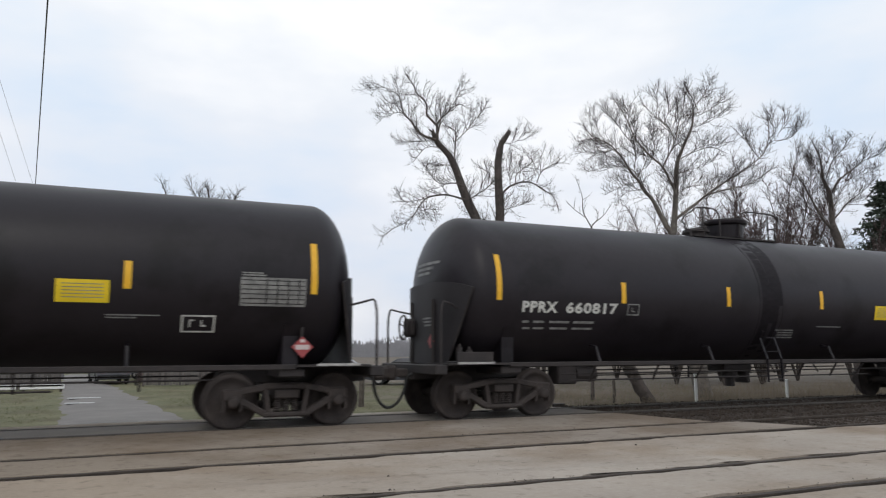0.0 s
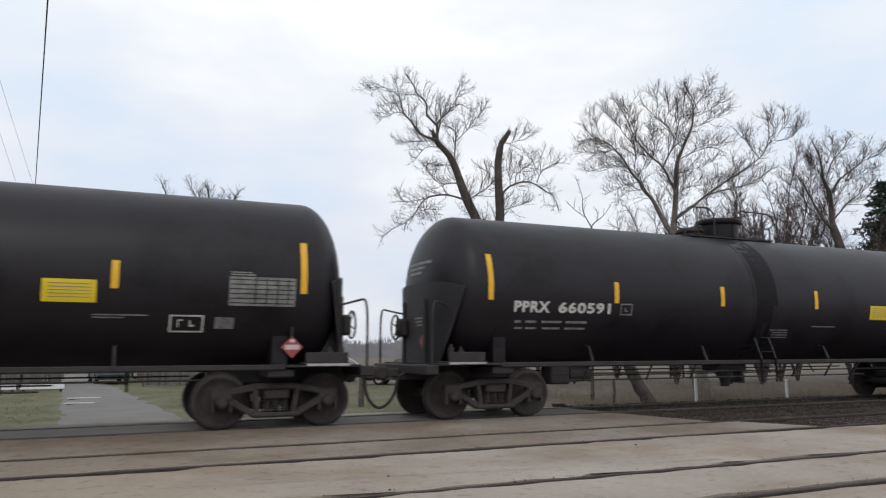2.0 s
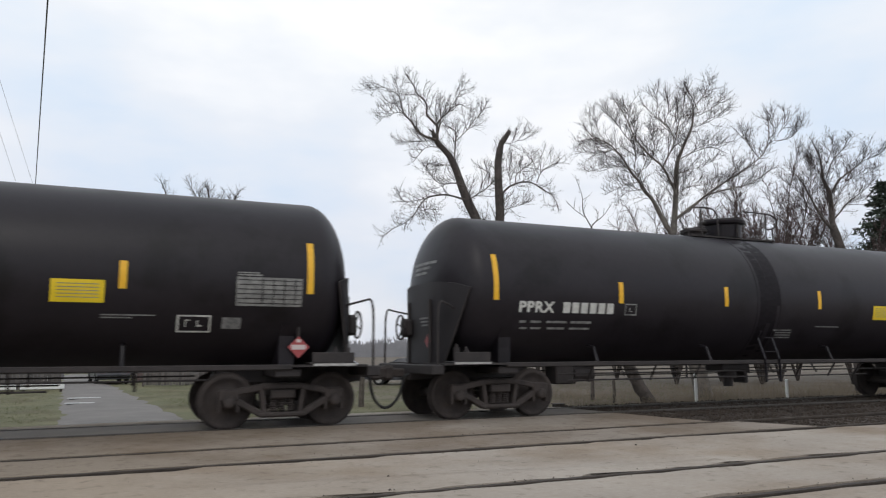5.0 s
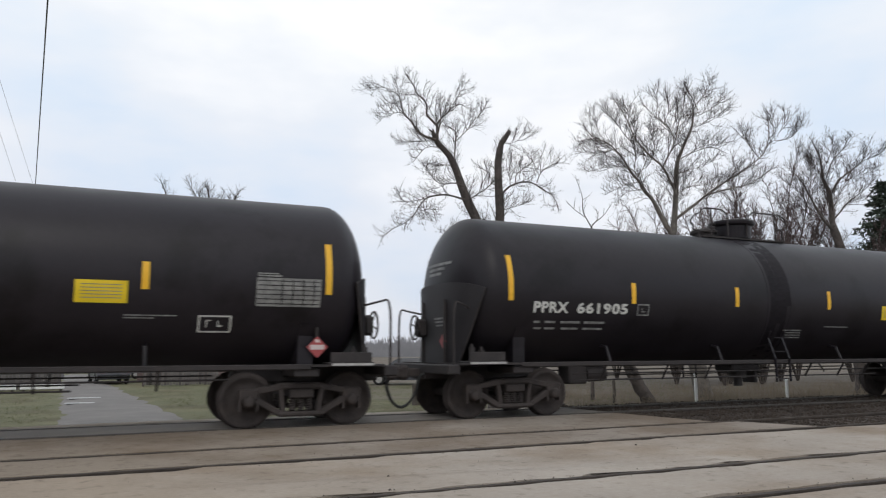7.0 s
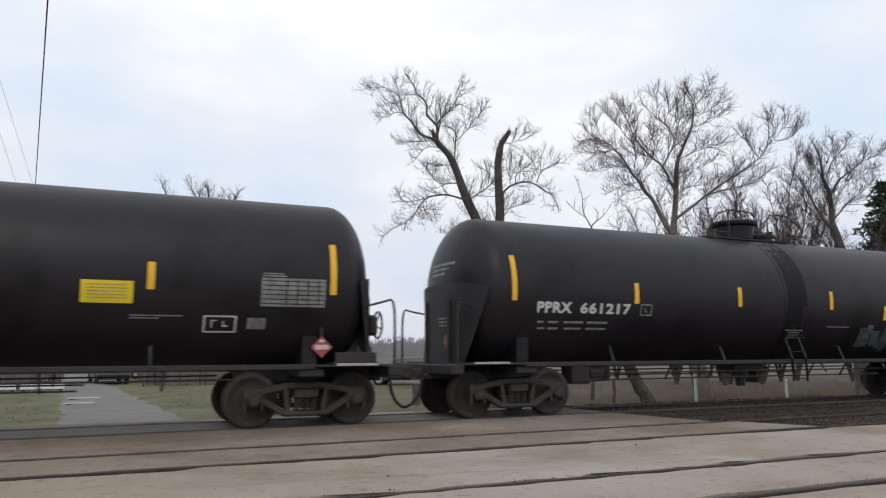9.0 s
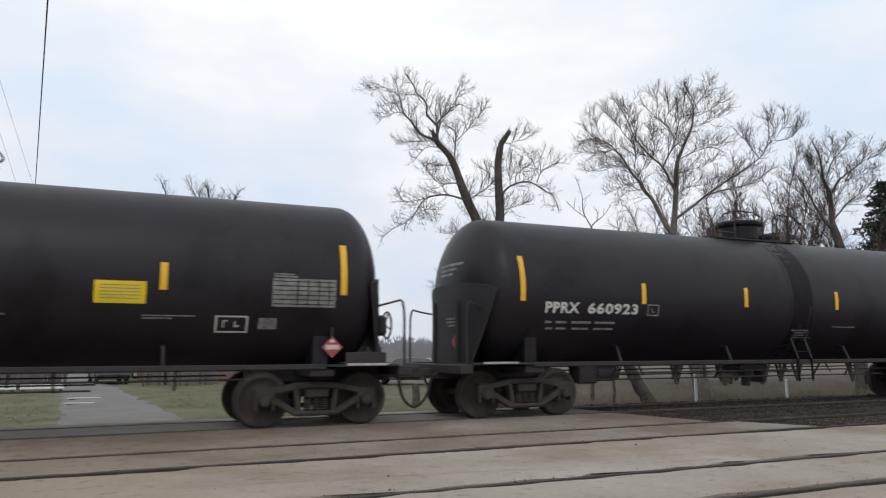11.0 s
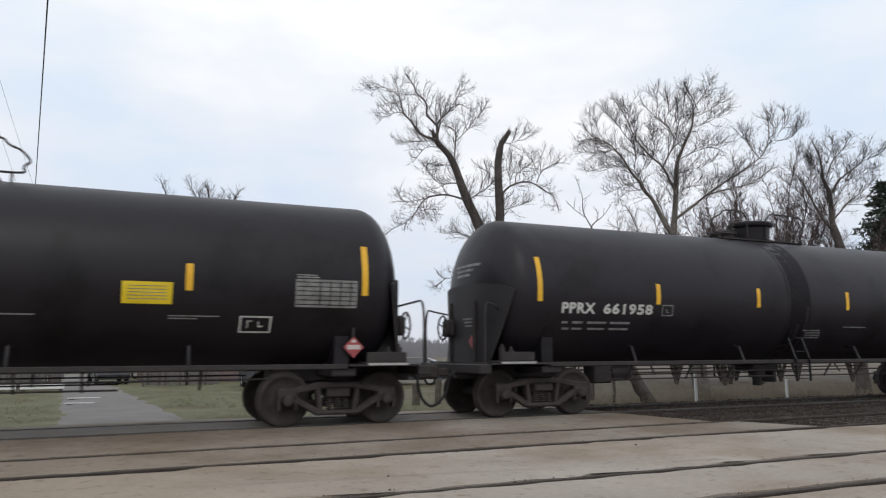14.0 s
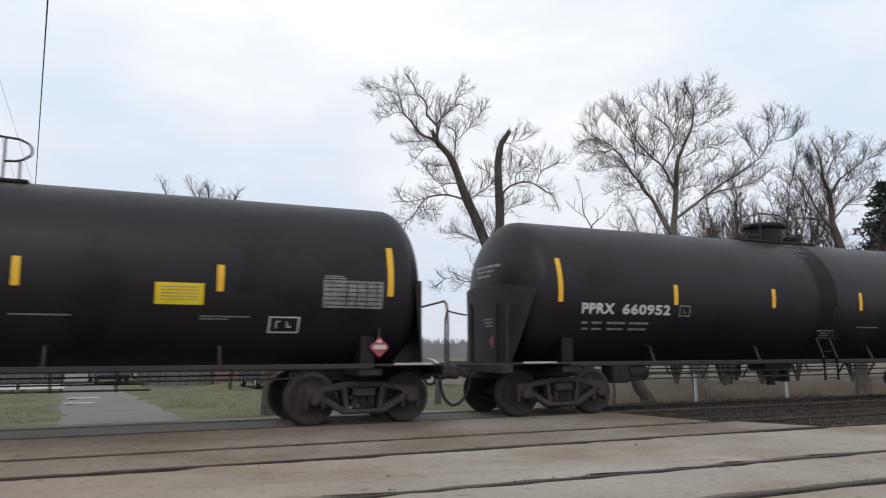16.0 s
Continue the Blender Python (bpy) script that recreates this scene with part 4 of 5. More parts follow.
limb(BROKEN_TREE, 0.02, 0.007, (-3.07, 10.01), (-3.4, 9.99), (-3.7, 9.88))
limb(BROKEN_TREE, 0.014, 0.006, (-3.44, 10.41), (-3.78, 10.6), (-4.05, 10.31))
limb(BROKEN_TREE, 0.014, 0.006, (-3.16, 10.25), (-3.22, 10.5), (-3.26, 10.7))
limb(BROKEN_TREE, 0.04, 0.014, (-1.87, 8.84), (-1.75, 9.33), (-1.77, 9.72), (-1.81, 9.95))
limb(BROKEN_TREE, 0.03, 0.01, (-1.33, 7.98), (-1.27, 8.55), (-1.23, 8.94), (-1.38, 9.15), (-1.61, 9.19))
limb(BROKEN_TREE, 0.02, 0.007, (-1.25, 8.65), (-0.97, 8.92), (-0.67, 9.32), (-0.39, 9.61), (-0.25, 9.85))
limb(BROKEN_TREE, 0.015, 0.006, (-1.34, 9.89), (-1.15, 10.24), (-1.0, 10.55))
limb(BROKEN_TREE, 0.022, 0.008, (-1.68, 8.42), (-2.22, 8.5), (-2.46, 8.27), (-2.63, 8.02))
limb(BROKEN_TREE, 0.02, 0.008, (-1.98, 8.65), (-2.41, 8.65), (-2.78, 8.62), (-3.1, 8.54))
limb(BROKEN_TREE, 0.03, 0.01, (-1.02, 7.12), (-1.32, 7.24), (-1.58, 7.18), (-1.85, 7.2), (-2.04, 7.41), (-2.18, 7.6), (-2.31, 7.77))
limb(BROKEN_TREE, 0.045, 0.01, (-0.95, 6.67), (-1.3, 6.79), (-1.67, 6.86), (-2.04, 6.81), (-2.28, 6.72), (-2.46, 6.47), (-2.59, 6.23), (-2.77, 6.04), (-3.01, 5.86), (-3.23, 5.78), (-3.45, 5.64), (-3.63, 5.49))
limb(BROKEN_TREE, 0.02, 0.008, (-2.28, 6.72), (-2.59, 6.64), (-2.96, 6.6), (-3.12, 6.79))
limb(BROKEN_TREE, 0.016, 0.008, (-2.3, 6.68), (-2.35, 6.34), (-2.04, 6.41), (-1.95, 6.23))
limb(BROKEN_TREE, 0.016, 0.007, (-1.39, 7.81), (-1.8, 7.89), (-1.94, 7.77))
limb(BROKEN_TREE, 0.025, 0.014, (-0.81, 6.71), (-0.47, 6.93), (-0.19, 7.12), (0.05, 7.39))
limb(BROKEN_TREE, 0.016, 0.007, (-0.06, 7.27), (-0.24, 7.6), (-0.43, 7.73))
limb(BROKEN_TREE, 0.05, 0.01, (0.19, 6.8), (0.42, 7.08), (0.68, 7.23), (0.97, 7.31), (1.29, 7.27), (1.56, 7.06), (1.83, 6.93), (2.01, 6.74), (2.1, 6.46))
limb(BROKEN_TREE, 0.02, 0.008, (1.38, 7.23), (1.48, 7.53), (1.67, 7.72), (1.95, 7.84), (2.14, 7.97))
limb(BROKEN_TREE, 0.02, 0.008, (0.68, 7.23), (0.68, 7.46), (0.87, 7.69), (1.17, 7.84), (1.3, 8.07))
limb(BROKEN_TREE, 0.014, 0.007, (0.51, 7.16), (0.46, 7.69), (0.56, 8.07))
limb(BROKEN_TREE, 0.012, 0.005, (0.27, 8.57), (0.62, 8.55), (0.85, 8.74), (1.19, 8.99))
limb(BROKEN_TREE, 0.016, 0.007, (0.22, 6.33), (0.62, 6.41), (1.0, 6.55))
limb(BROKEN_TREE, 0.02, 0.008, (-0.16, 5.04), (-0.67, 5.44), (-1.13, 5.54), (-1.67, 5.59))
limb(BROKEN_TREE, 0.03, 0.009, (-0.03, 4.43), (-0.54, 3.98), (-1.05, 4.01), (-1.5, 4.18), (-1.91, 3.89))
PALE_TREE_AT = (20.52, 7.96, -0.50)
PALE_TREE = []
limb(PALE_TREE, 0.36, 0.26, (0.00, -0.22), (-0.37, 2.25), (-0.74, 4.44), (-0.89, 6.23))
limb(PALE_TREE, 0.11, 0.012, (-0.89, 6.23), (-1.18, 6.8), (-1.38, 7.26), (-1.58, 7.79), (-1.92, 8.18), (-2.07, 8.57), (-2.39, 8.94), (-2.64, 9.5), (-2.92, 9.88), (-3.20, 10.21), (-3.65, 10.4), (-4.03, 10.68), (-4.18, 11.06))
limb(PALE_TREE, 0.03, 0.01, (-2.17, 8.73), (-2.50, 9.04), (-2.95, 9.08), (-3.40, 9.04), (-3.74, 8.99), (-4.16, 8.86))
limb(PALE_TREE, 0.02, 0.008, (-1.88, 8.15), (-2.31, 8.13), (-2.65, 8.06), (-3.00, 7.84))
limb(PALE_TREE, 0.02, 0.008, (-2.00, 8.48), (-2.52, 8.41), (-3.10, 8.18), (-3.44, 8.0))
limb(PALE_TREE, 0.025, 0.01, (-2.17, 8.69), (-1.93, 9.1), (-1.80, 9.5), (-1.66, 10.04), (-1.51, 10.44))
limb(PALE_TREE, 0.02, 0.008, (-2.35, 8.9), (-2.25, 9.57), (-2.34, 10.11))
limb(PALE_TREE, 0.02, 0.008, (-2.90, 9.85), (-3.38, 9.74), (-3.95, 9.58), (-4.67, 9.67))
limb(PALE_TREE, 0.02, 0.008, (-2.64, 9.5), (-3.48, 10.02), (-4.04, 10.26), (-4.52, 10.16))
limb(PALE_TREE, 0.016, 0.007, (-3.65, 10.4), (-3.86, 10.94), (-4.03, 11.27))
limb(PALE_TREE, 0.09, 0.012, (-0.88, 6.46), (-0.80, 7.14), (-0.72, 7.94), (-1.01, 8.52), (-1.25, 9.03), (-1.69, 9.38), (-2.02, 9.73), (-2.39, 10.11), (-2.59, 10.75), (-2.87, 11.22), (-3.15, 11.63))
limb(PALE_TREE, 0.025, 0.009, (-2.39, 10.11), (-2.67, 10.39), (-2.99, 10.87), (-3.32, 11.22), (-3.52, 11.44))
limb(PALE_TREE, 0.02, 0.008, (-2.59, 10.72), (-2.40, 11.34), (-2.59, 11.77))
limb(PALE_TREE, 0.015, 0.007, (-2.39, 10.11), (-2.27, 10.75), (-2.18, 11.22))
limb(PALE_TREE, 0.02, 0.008, (-1.65, 9.34), (-1.44, 9.92), (-1.59, 10.51), (-1.63, 10.81))
limb(PALE_TREE, 0.12, 0.014, (-0.89, 6.35), (-0.68, 7.83), (-0.59, 8.75), (-0.46, 9.45), (-0.26, 9.87), (-0.01, 10.38), (0.25, 10.86), (0.35, 11.45), (0.37, 11.93), (0.21, 12.29), (0.01, 12.53))
limb(PALE_TREE, 0.025, 0.008, (0.36, 11.76), (0.69, 12.16), (0.89, 12.48), (0.99, 12.67))
limb(PALE_TREE, 0.02, 0.008, (0.35, 11.45), (0.08, 12.05), (-0.13, 12.43))
limb(PALE_TREE, 0.02, 0.008, (0.33, 11.19), (0.81, 11.45), (1.21, 11.73), (1.50, 11.99))
limb(PALE_TREE, 0.02, 0.008, (0.19, 10.71), (0.78, 10.97), (1.25, 11.21), (1.52, 11.44))
limb(PALE_TREE, 0.03, 0.01, (-0.46, 9.42), (0.03, 9.68), (0.60, 9.87), (1.18, 10.03), (1.66, 10.12))
limb(PALE_TREE, 0.05, 0.01, (-1.21, 8.98), (-0.96, 9.5), (-0.71, 9.87), (-0.58, 10.27), (-0.72, 10.74), (-0.98, 11.05), (-1.33, 11.34), (-1.59, 11.69), (-1.76, 11.93))
limb(PALE_TREE, 0.03, 0.008, (-0.61, 10.2), (-0.48, 10.86), (-0.27, 11.45), (-0.18, 11.93), (-0.20, 12.29))
limb(PALE_TREE, 0.015, 0.007, (-0.72, 10.72), (-0.46, 11.33), (-0.53, 11.67))
limb(PALE_TREE, 0.015, 0.007, (-0.98, 11.03), (-0.79, 11.57), (-0.89, 11.91))
limb(PALE_TREE, 0.013, 0.007, (-1.33, 11.34), (-1.24, 11.81), (-1.38, 12.15))
limb(PALE_TREE, 0.015, 0.007, (-0.55, 10.39), (-0.14, 10.86), (0.02, 11.24))
limb(PALE_TREE, 0.085, 0.014, (-0.77, 6.96), (-0.21, 7.37), (0.26, 7.71), (0.68, 8.05), (1.20, 8.4), (1.67, 8.7), (2.26, 9.04), (2.73, 9.39), (3.21, 9.79), (3.47, 10.25), (3.59, 10.96), (3.61, 11.22))
limb(PALE_TREE, 0.05, 0.012, (0.54, 7.94), (1.18, 8.14), (1.87, 8.28), (2.44, 8.46), (3.03, 8.85), (3.34, 9.06))
limb(PALE_TREE, 0.025, 0.008, (3.44, 10.14), (4.04, 10.25), (4.41, 10.65), (4.54, 10.89))
limb(PALE_TREE, 0.02, 0.008, (2.75, 9.39), (2.42, 9.79), (2.17, 10.26), (2.06, 10.57))
limb(PALE_TREE, 0.016, 0.007, (3.40, 10.14), (3.29, 10.96), (3.20, 11.22))
limb(PALE_TREE, 0.016, 0.007, (3.48, 10.33), (3.86, 10.96), (3.82, 11.32))
limb(PALE_TREE, 0.02, 0.009, (-0.65, 7.92), (-0.27, 8.29), (0.29, 8.33), (0.75, 8.4), (1.38, 8.47))
limb(PALE_TREE, 0.02, 0.008, (-0.56, 8.8), (0.10, 9.03), (0.68, 9.21), (0.97, 9.49))
SPREADING_TREE_AT = (28.91, 7.51, -0.50)
SPREADING_TREE = []
limb(SPREADING_TREE, 0.3, 0.22, (0.00, -0.1), (-0.18, 3.48), (-0.45, 6.06))
limb(SPREADING_TREE, 0.21, 0.17, (-0.45, 6.06), (-0.64, 6.74), (-0.80, 7.24))
limb(SPREADING_TREE, 0.14, 0.016, (-0.77, 7.06), (-0.67, 7.95), (-0.63, 8.71), (-0.75, 9.09), (-0.87, 9.48), (-0.81, 9.99), (-0.84, 10.51), (-0.98, 10.92), (-1.04, 11.18))
limb(SPREADING_TREE, 0.07, 0.012, (-0.63, 8.71), (-0.39, 9.22), (-0.05, 9.47), (0.30, 9.73), (0.68, 10.04), (0.82, 10.5), (1.00, 10.86))
limb(SPREADING_TREE, 0.025, 0.01, (0.68, 10.04), (1.28, 10.32), (1.72, 10.5), (2.00, 10.76))
limb(SPREADING_TREE, 0.04, 0.01, (-0.85, 9.42), (-0.62, 10.12), (-0.21, 10.5), (0.15, 10.92), (0.32, 11.15))
limb(SPREADING_TREE, 0.02, 0.008, (-0.81, 9.99), (-0.48, 10.63), (-0.37, 11.08))
limb(SPREADING_TREE, 0.02, 0.008, (-0.45, 9.06), (0.06, 9.27), (0.58, 9.47), (1.22, 9.6))
limb(SPREADING_TREE, 0.05, 0.014, (-0.68, 7.49), (-0.36, 7.82), (-0.08, 8.2), (0.37, 8.5), (0.91, 8.91), (1.24, 9.34))
limb(SPREADING_TREE, 0.09, 0.015, (-0.77, 6.99), (-1.09, 7.39), (-1.30, 7.82), (-1.47, 8.2), (-1.68, 8.71), (-1.83, 9.09), (-2.05, 9.43), (-2.28, 9.74), (-2.36, 10.05))
limb(SPREADING_TREE, 0.035, 0.01, (-1.26, 7.7), (-1.67, 7.9), (-1.90, 8.15), (-1.99, 8.59), (-2.34, 8.84), (-2.70, 9.1), (-2.98, 9.33))
limb(SPREADING_TREE, 0.04, 0.01, (-1.22, 7.59), (-1.68, 7.7), (-2.04, 7.95), (-2.51, 8.21), (-2.80, 8.38))
limb(SPREADING_TREE, 0.03, 0.01, (-0.69, 8.05), (-1.00, 8.45), (-1.09, 8.96), (-1.05, 9.48), (-1.16, 9.94))
limb(SPREADING_TREE, 0.016, 0.007, (-2.28, 9.74), (-2.06, 10.38), (-2.10, 10.77))
limb(SPREADING_TREE, 0.02, 0.008, (-1.80, 9.04), (-1.46, 9.61), (-1.49, 10.25), (-1.55, 10.72))
limb(SPREADING_TREE, 0.016, 0.007, (-1.03, 9.42), (-1.39, 9.86), (-1.67, 10.17))
limb(SPREADING_TREE, 0.02, 0.008, (-0.86, 7.14), (-1.27, 6.57), (-1.47, 6.32))
SAPLING_AT = (14.79, 7.23, -0.50)
SAPLING = []
limb(SAPLING, 0.07, 0.035, (0.04, 0.29), (0.14, 3.77), (0.19, 6.13))
limb(SAPLING, 0.026, 0.01, (0.19, 6.13), (-0.03, 6.48), (-0.13, 6.74), (-0.11, 7.19), (-0.26, 7.6), (-0.35, 7.85))
limb(SAPLING, 0.018, 0.009, (-0.03, 6.48), (-0.43, 6.78), (-0.66, 7.01))
limb(SAPLING, 0.02, 0.009, (0.19, 6.13), (0.47, 6.49), (0.39, 6.74))
limb(SAPLING, 0.02, 0.009, (0.22, 6.21), (0.63, 6.53), (0.86, 6.86))
LEANING_TRUNK_AT = (15.72, 5.39, -0.50)
LEANING_TRUNK = []
limb(LEANING_TRUNK, 0.22, 0.19, (0.00, 0.14), (-0.22, 0.54), (-0.49, 1.01), (-0.83, 1.81))
FAR_TREE_AT = (5.08, 41.11, -0.50)
FAR_TREE = []
limb(FAR_TREE, 0.279, 0.217, (0.09, -0.82), (-0.15, 2.77), (-0.30, 4.27))
limb(FAR_TREE, 0.217, 0.112, (-0.30, 4.27), (-0.17, 8.51), (0.23, 10.68))
limb(FAR_TREE, 0.136, 0.037, (-0.52, 3.58), (-1.49, 6.85), (-1.53, 10.18), (-2.76, 13.11), (-3.27, 14.22))
limb(FAR_TREE, 0.087, 0.031, (0.23, 10.68), (-0.36, 12.84), (-1.13, 14.04))
limb(FAR_TREE, 0.099, 0.031, (0.23, 10.68), (1.59, 12.11), (2.36, 13.73))
limb(FAR_TREE, 0.074, 0.031, (0.23, 10.68), (0.40, 12.50), (0.26, 13.99))
limb(FAR_TREE, 0.074, 0.031, (0.30, 3.58), (0.95, 4.51), (2.06, 6.39))
limb(FAR_TREE, 0.062, 0.025, (-0.10, 8.92), (1.27, 9.75), (2.89, 10.80))
POLLARD_AT = (3.90, 7.59, -0.50)
POLLARD = []
limb(POLLARD, 0.210, 0.190, (0.05, -0.01), (0.05, 1.52), (0.14, 2.82))
limb(POLLARD, 0.170, 0.120, (0.14, 2.82), (0.28, 3.60), (0.84, 4.40))
limb(POLLARD, 0.070, 0.030, (0.17, 2.98), (-0.15, 3.64), (-0.41, 4.14))


def wiggle(rng, start, way, length, segs, bend):
    pts = [start.copy()]
    d = way.normalized()
    for _ in range(segs):
        d = (d + Vector((rng.uniform(-bend, bend), rng.uniform(-bend, bend), rng.uniform(-bend, bend) + 0.07))).normalized()
        pts.append(pts[-1] + d * (length / segs))
    return pts


def sprout(rng, v, f, limb, r0, r1, level, spec, first=0.2):
    """Side shoots along a limb; spec holds (spacing, length, thickness) for each level."""
    if level >= len(spec):
        return
    spacing, length, thick = spec[level]
    lengths = [(b - a).length for a, b in zip(limb, limb[1:])]
    total = sum(lengths)
    if total < 0.02:
        return
    at = total * first + rng.uniform(0, spacing)
    while at < total * 1.0:
        k, rest = 0, at
        while k < len(lengths) - 1 and rest > lengths[k]:
            rest -= lengths[k]
            k += 1
        a, b = limb[k], limb[k + 1]
        here = a.lerp(b, min(1, rest / max(lengths[k], 1e-6)))
        along = (b - a).normalized()
        side = Vector((rng.gauss(0, 1), rng.gauss(0, 1), rng.gauss(0, 1)))
        side = (side - along * side.dot(along)).normalized()
        way = along * rng.uniform(0.45, 1.0) + side * rng.uniform(0.5, 1.0) + Vector((0, 0, 0.28))
        t = at / total
        size = length * rng.uniform(0.35, 1.35) * (1.3 - 1.04 * t)
        pts = wiggle(rng, here, way, size, 4 if level < 2 else 3, 0.34)
        r = thick * rng.uniform(0.7, 1.2)
        n = len(pts)
        tube(v, f, pts, [r * (1 - 0.75 * i / (n - 1)) for i in range(n)], 4 if level == 0 else 3)
        sprout(rng, v, f, pts, r, r * 0.3, level + 1, spec, 0.12)
        at += spacing * rng.uniform(0.6, 1.4)


def smooth_line(pts, rounds=2):
    for _ in range(rounds):
        out = [pts[0]]
        for p, q in zip(pts, pts[1:]):
            out += [p.lerp(q, 0.25), p.lerp(q, 0.75)]
        pts = out + [pts[-1]]
    return pts


def shaped_tree(name, foot, limbs, spec, bark, twig, label, seed, bare=2, blunt=()):
    rng = random.Random(seed)
    tree = new(name)
    tree.location = foot
    tagged(tree, label, "tree")
    tv, tf, cv, cf = [], [], [], []
    for i, (r0, r1, *pts) in enumerate(limbs):
        lean = 0.0 if i < bare else rng.uniform(-0.14, 0.16)
        x0, z0 = pts[0]
        line = []
        for x, z in pts:
            run = math.hypot(x - x0, z - z0)
            p = LATERAL * x + AHEAD * (lean * run) + Vector((0, 0, z))
            line.append(p)
        line = smooth_line(line, 1 if i else 2)
        n = len(line)
        for q in range(1, n - 1):
            line[q] = line[q] + Vector((rng.uniform(-1, 1), rng.uniform(-1, 1), rng.uniform(-1, 1))) * min(0.02, r1 * 0.6)
        radii = [(r1 + (r0 - r1) * (1 - q / (n - 1)) ** (1.0 if i in blunt or i < bare else 1.45)) * (1.0 if r0 > 0.1 else 0.85) for q in range(n)]
        if i == 0:
            radii[0] *= 1.25
            radii[1] *= 1.15
            line[0] = line[0] - Vector((0, 0, 0.15))
        tube(tv, tf, line, [r * rng.uniform(0.93, 1.07) for r in radii], 9 if r0 > 0.1 else 6)
        if i >= bare and i not in blunt:
            for _ in range(3):
                d = (line[-1] - line[-3]).normalized() + Vector((rng.uniform(-0.5, 0.5), rng.uniform(-0.5, 0.5), rng.uniform(-0.3, 0.5)))
                tip = wiggle(rng, line[-1], d, spec[0][1] * rng.uniform(0.1, 0.2), 5, 0.3)
                tube(cv, cf, tip, [r1 * 0.6 * (1 - 0.15 * q) for q in range(6)], 4)
                sprout(rng, cv, cf, tip, r1, 0.01, 1, spec, 0.1)
        if i >= bare and len(limbs) > 1:
            sprout(rng, cv, cf, line, r0, r1, 0, spec, 0.15)
    mesh_object("trunk", tv, tf, bark, tree, smooth=True)
    if cv:
        mesh_object("crown", cv, cf, twig, tree, "bare leafless twigs")
    return tree


def grown_tree(name, foot, height, spread, stems, spec, bark, twig, label, seed, thick=0.16):
    """A bare tree grown at random from stems that fan out of one foot."""
    rng = random.Random(seed)
    tree = new(name)
    tree.location = foot
    tagged(tree, label, "tree")
    tv, tf, cv, cf = [], [], [], []
    for i in range(stems):
        a = 2 * math.pi * (i + rng.random()) / stems
        way = Vector((math.cos(a) * spread, math.sin(a) * spread, 1.0))
        pts = wiggle(rng, Vector((0, 0, -0.1)), Vector((way.x * 0.4, way.y * 0.4, 1)), height * rng.uniform(0.35, 0.5), 4, 0.10)
        pts += wiggle(rng, pts[-1], way, height * rng.uniform(0.35, 0.55), 5, 0.22)[1:]
        n = len(pts)
        tube(tv, tf, pts, [thick * rng.uniform(0.7, 1) * (1 - 0.8 * q / (n - 1)) for q in range(n)], 6)
        sprout(rng, cv, cf, pts, thick, 0.03, 0, spec, 0.3)
    mesh_object("trunk", tv, tf, bark, tree, smooth=True)
    mesh_object("crown", cv, cf, twig, tree, "bare leafless twigs")
    return tree


def conifer(foot, height, radius, seed):
    rng = random.Random(seed)
    tree = new("conifer")
    tree.location = foot
    tagged(tree, "dark green conifer with drooping boughs", "tree")
    v, f = [], []
    tube(v, f, [Vector((0, 0, -0.1)), Vector((0, 0, height * 0.5)), Vector((0, 0, height))], [0.28, 0.17, 0.03], 8)
    nv, nf = [], []
    z = 2.5
    while z < height - 0.2:
        reach = radius * (1 - z / height) ** 0.9 + 0.12
        for k in range(11):
            a = rng.uniform(0, 6.283)
            r = reach * rng.uniform(0.65, 1.12)
            tip = Vector((math.cos(a) * r, math.sin(a) * r, z - 0.10 * r + rng.uniform(-0.15, 0.25)))
            root = Vector((0, 0, z + 0.1))
            tube(v, f, [root, root.lerp(tip, 0.5) + Vector((0, 0, 0.1)), tip], [0.03, 0.02, 0.008], 4)
            for q in range(int(14 + 26 * r)):
                t = rng.uniform(0.15, 1.05)
                c = root.lerp(tip, t) + Vector((rng.gauss(0, 0.16), rng.gauss(0, 0.16), rng.gauss(-0.05, 0.07)))
                s = rng.uniform(0.09, 0.22)
                d1 = Vector((rng.gauss(0, 1), rng.gauss(0, 1), rng.gauss(0, 0.6))).normalized() * s
                d2 = Vector((rng.gauss(0, 1), rng.gauss(0, 1), rng.gauss(0, 0.6))).normalized() * s * 0.45
                i0 = len(nv)
                nv += [c - d1, c + d2, c + d1, c - d2]
                nf.append((i0, i0 + 1, i0 + 2, i0 + 3))
        z += rng.uniform(0.34, 0.52)
    mesh_object("trunk", v, f, M_BARK, tree)
    mesh_object("crown", nv, nf, M_NEEDLE, tree, "dense dark green needles")


NEAR = [(0.085, 0.90, 0.0105), (0.085, 0.44, 0.0052), (0.075, 0.19, 0.0038)]
MID = [(0.10, 1.10, 0.0120), (0.105, 0.58, 0.0062), (0.10, 0.26, 0.0046)]
FAR = [(0.16, 1.9, 0.021), (0.20, 0.95, 0.012), (0.18, 0.45, 0.008)]
shaped_tree("broken_topped_tree", BROKEN_TREE_AT, BROKEN_TREE, NEAR, M_BARK, M_TWIG, "bare grey-brown tree with twin trunks and a snapped top", 11, 1, (1,))
shaped_tree("pale_barked_tree", PALE_TREE_AT, PALE_TREE, MID, M_PALEBARK, M_TWIG, "tall bare tree with pale mottled bark and wide crown", 12, 1)
shaped_tree("spreading_tree", SPREADING_TREE_AT, SPREADING_TREE, MID, M_BARK, M_TWIG, "bare dark-barked tree with a spreading crown", 13, 2)
shaped_tree("far_tree", FAR_TREE_AT, FAR_TREE, FAR, M_BARK, M_TWIG, "bare forked tree behind the brown-roofed house", 14, 2)
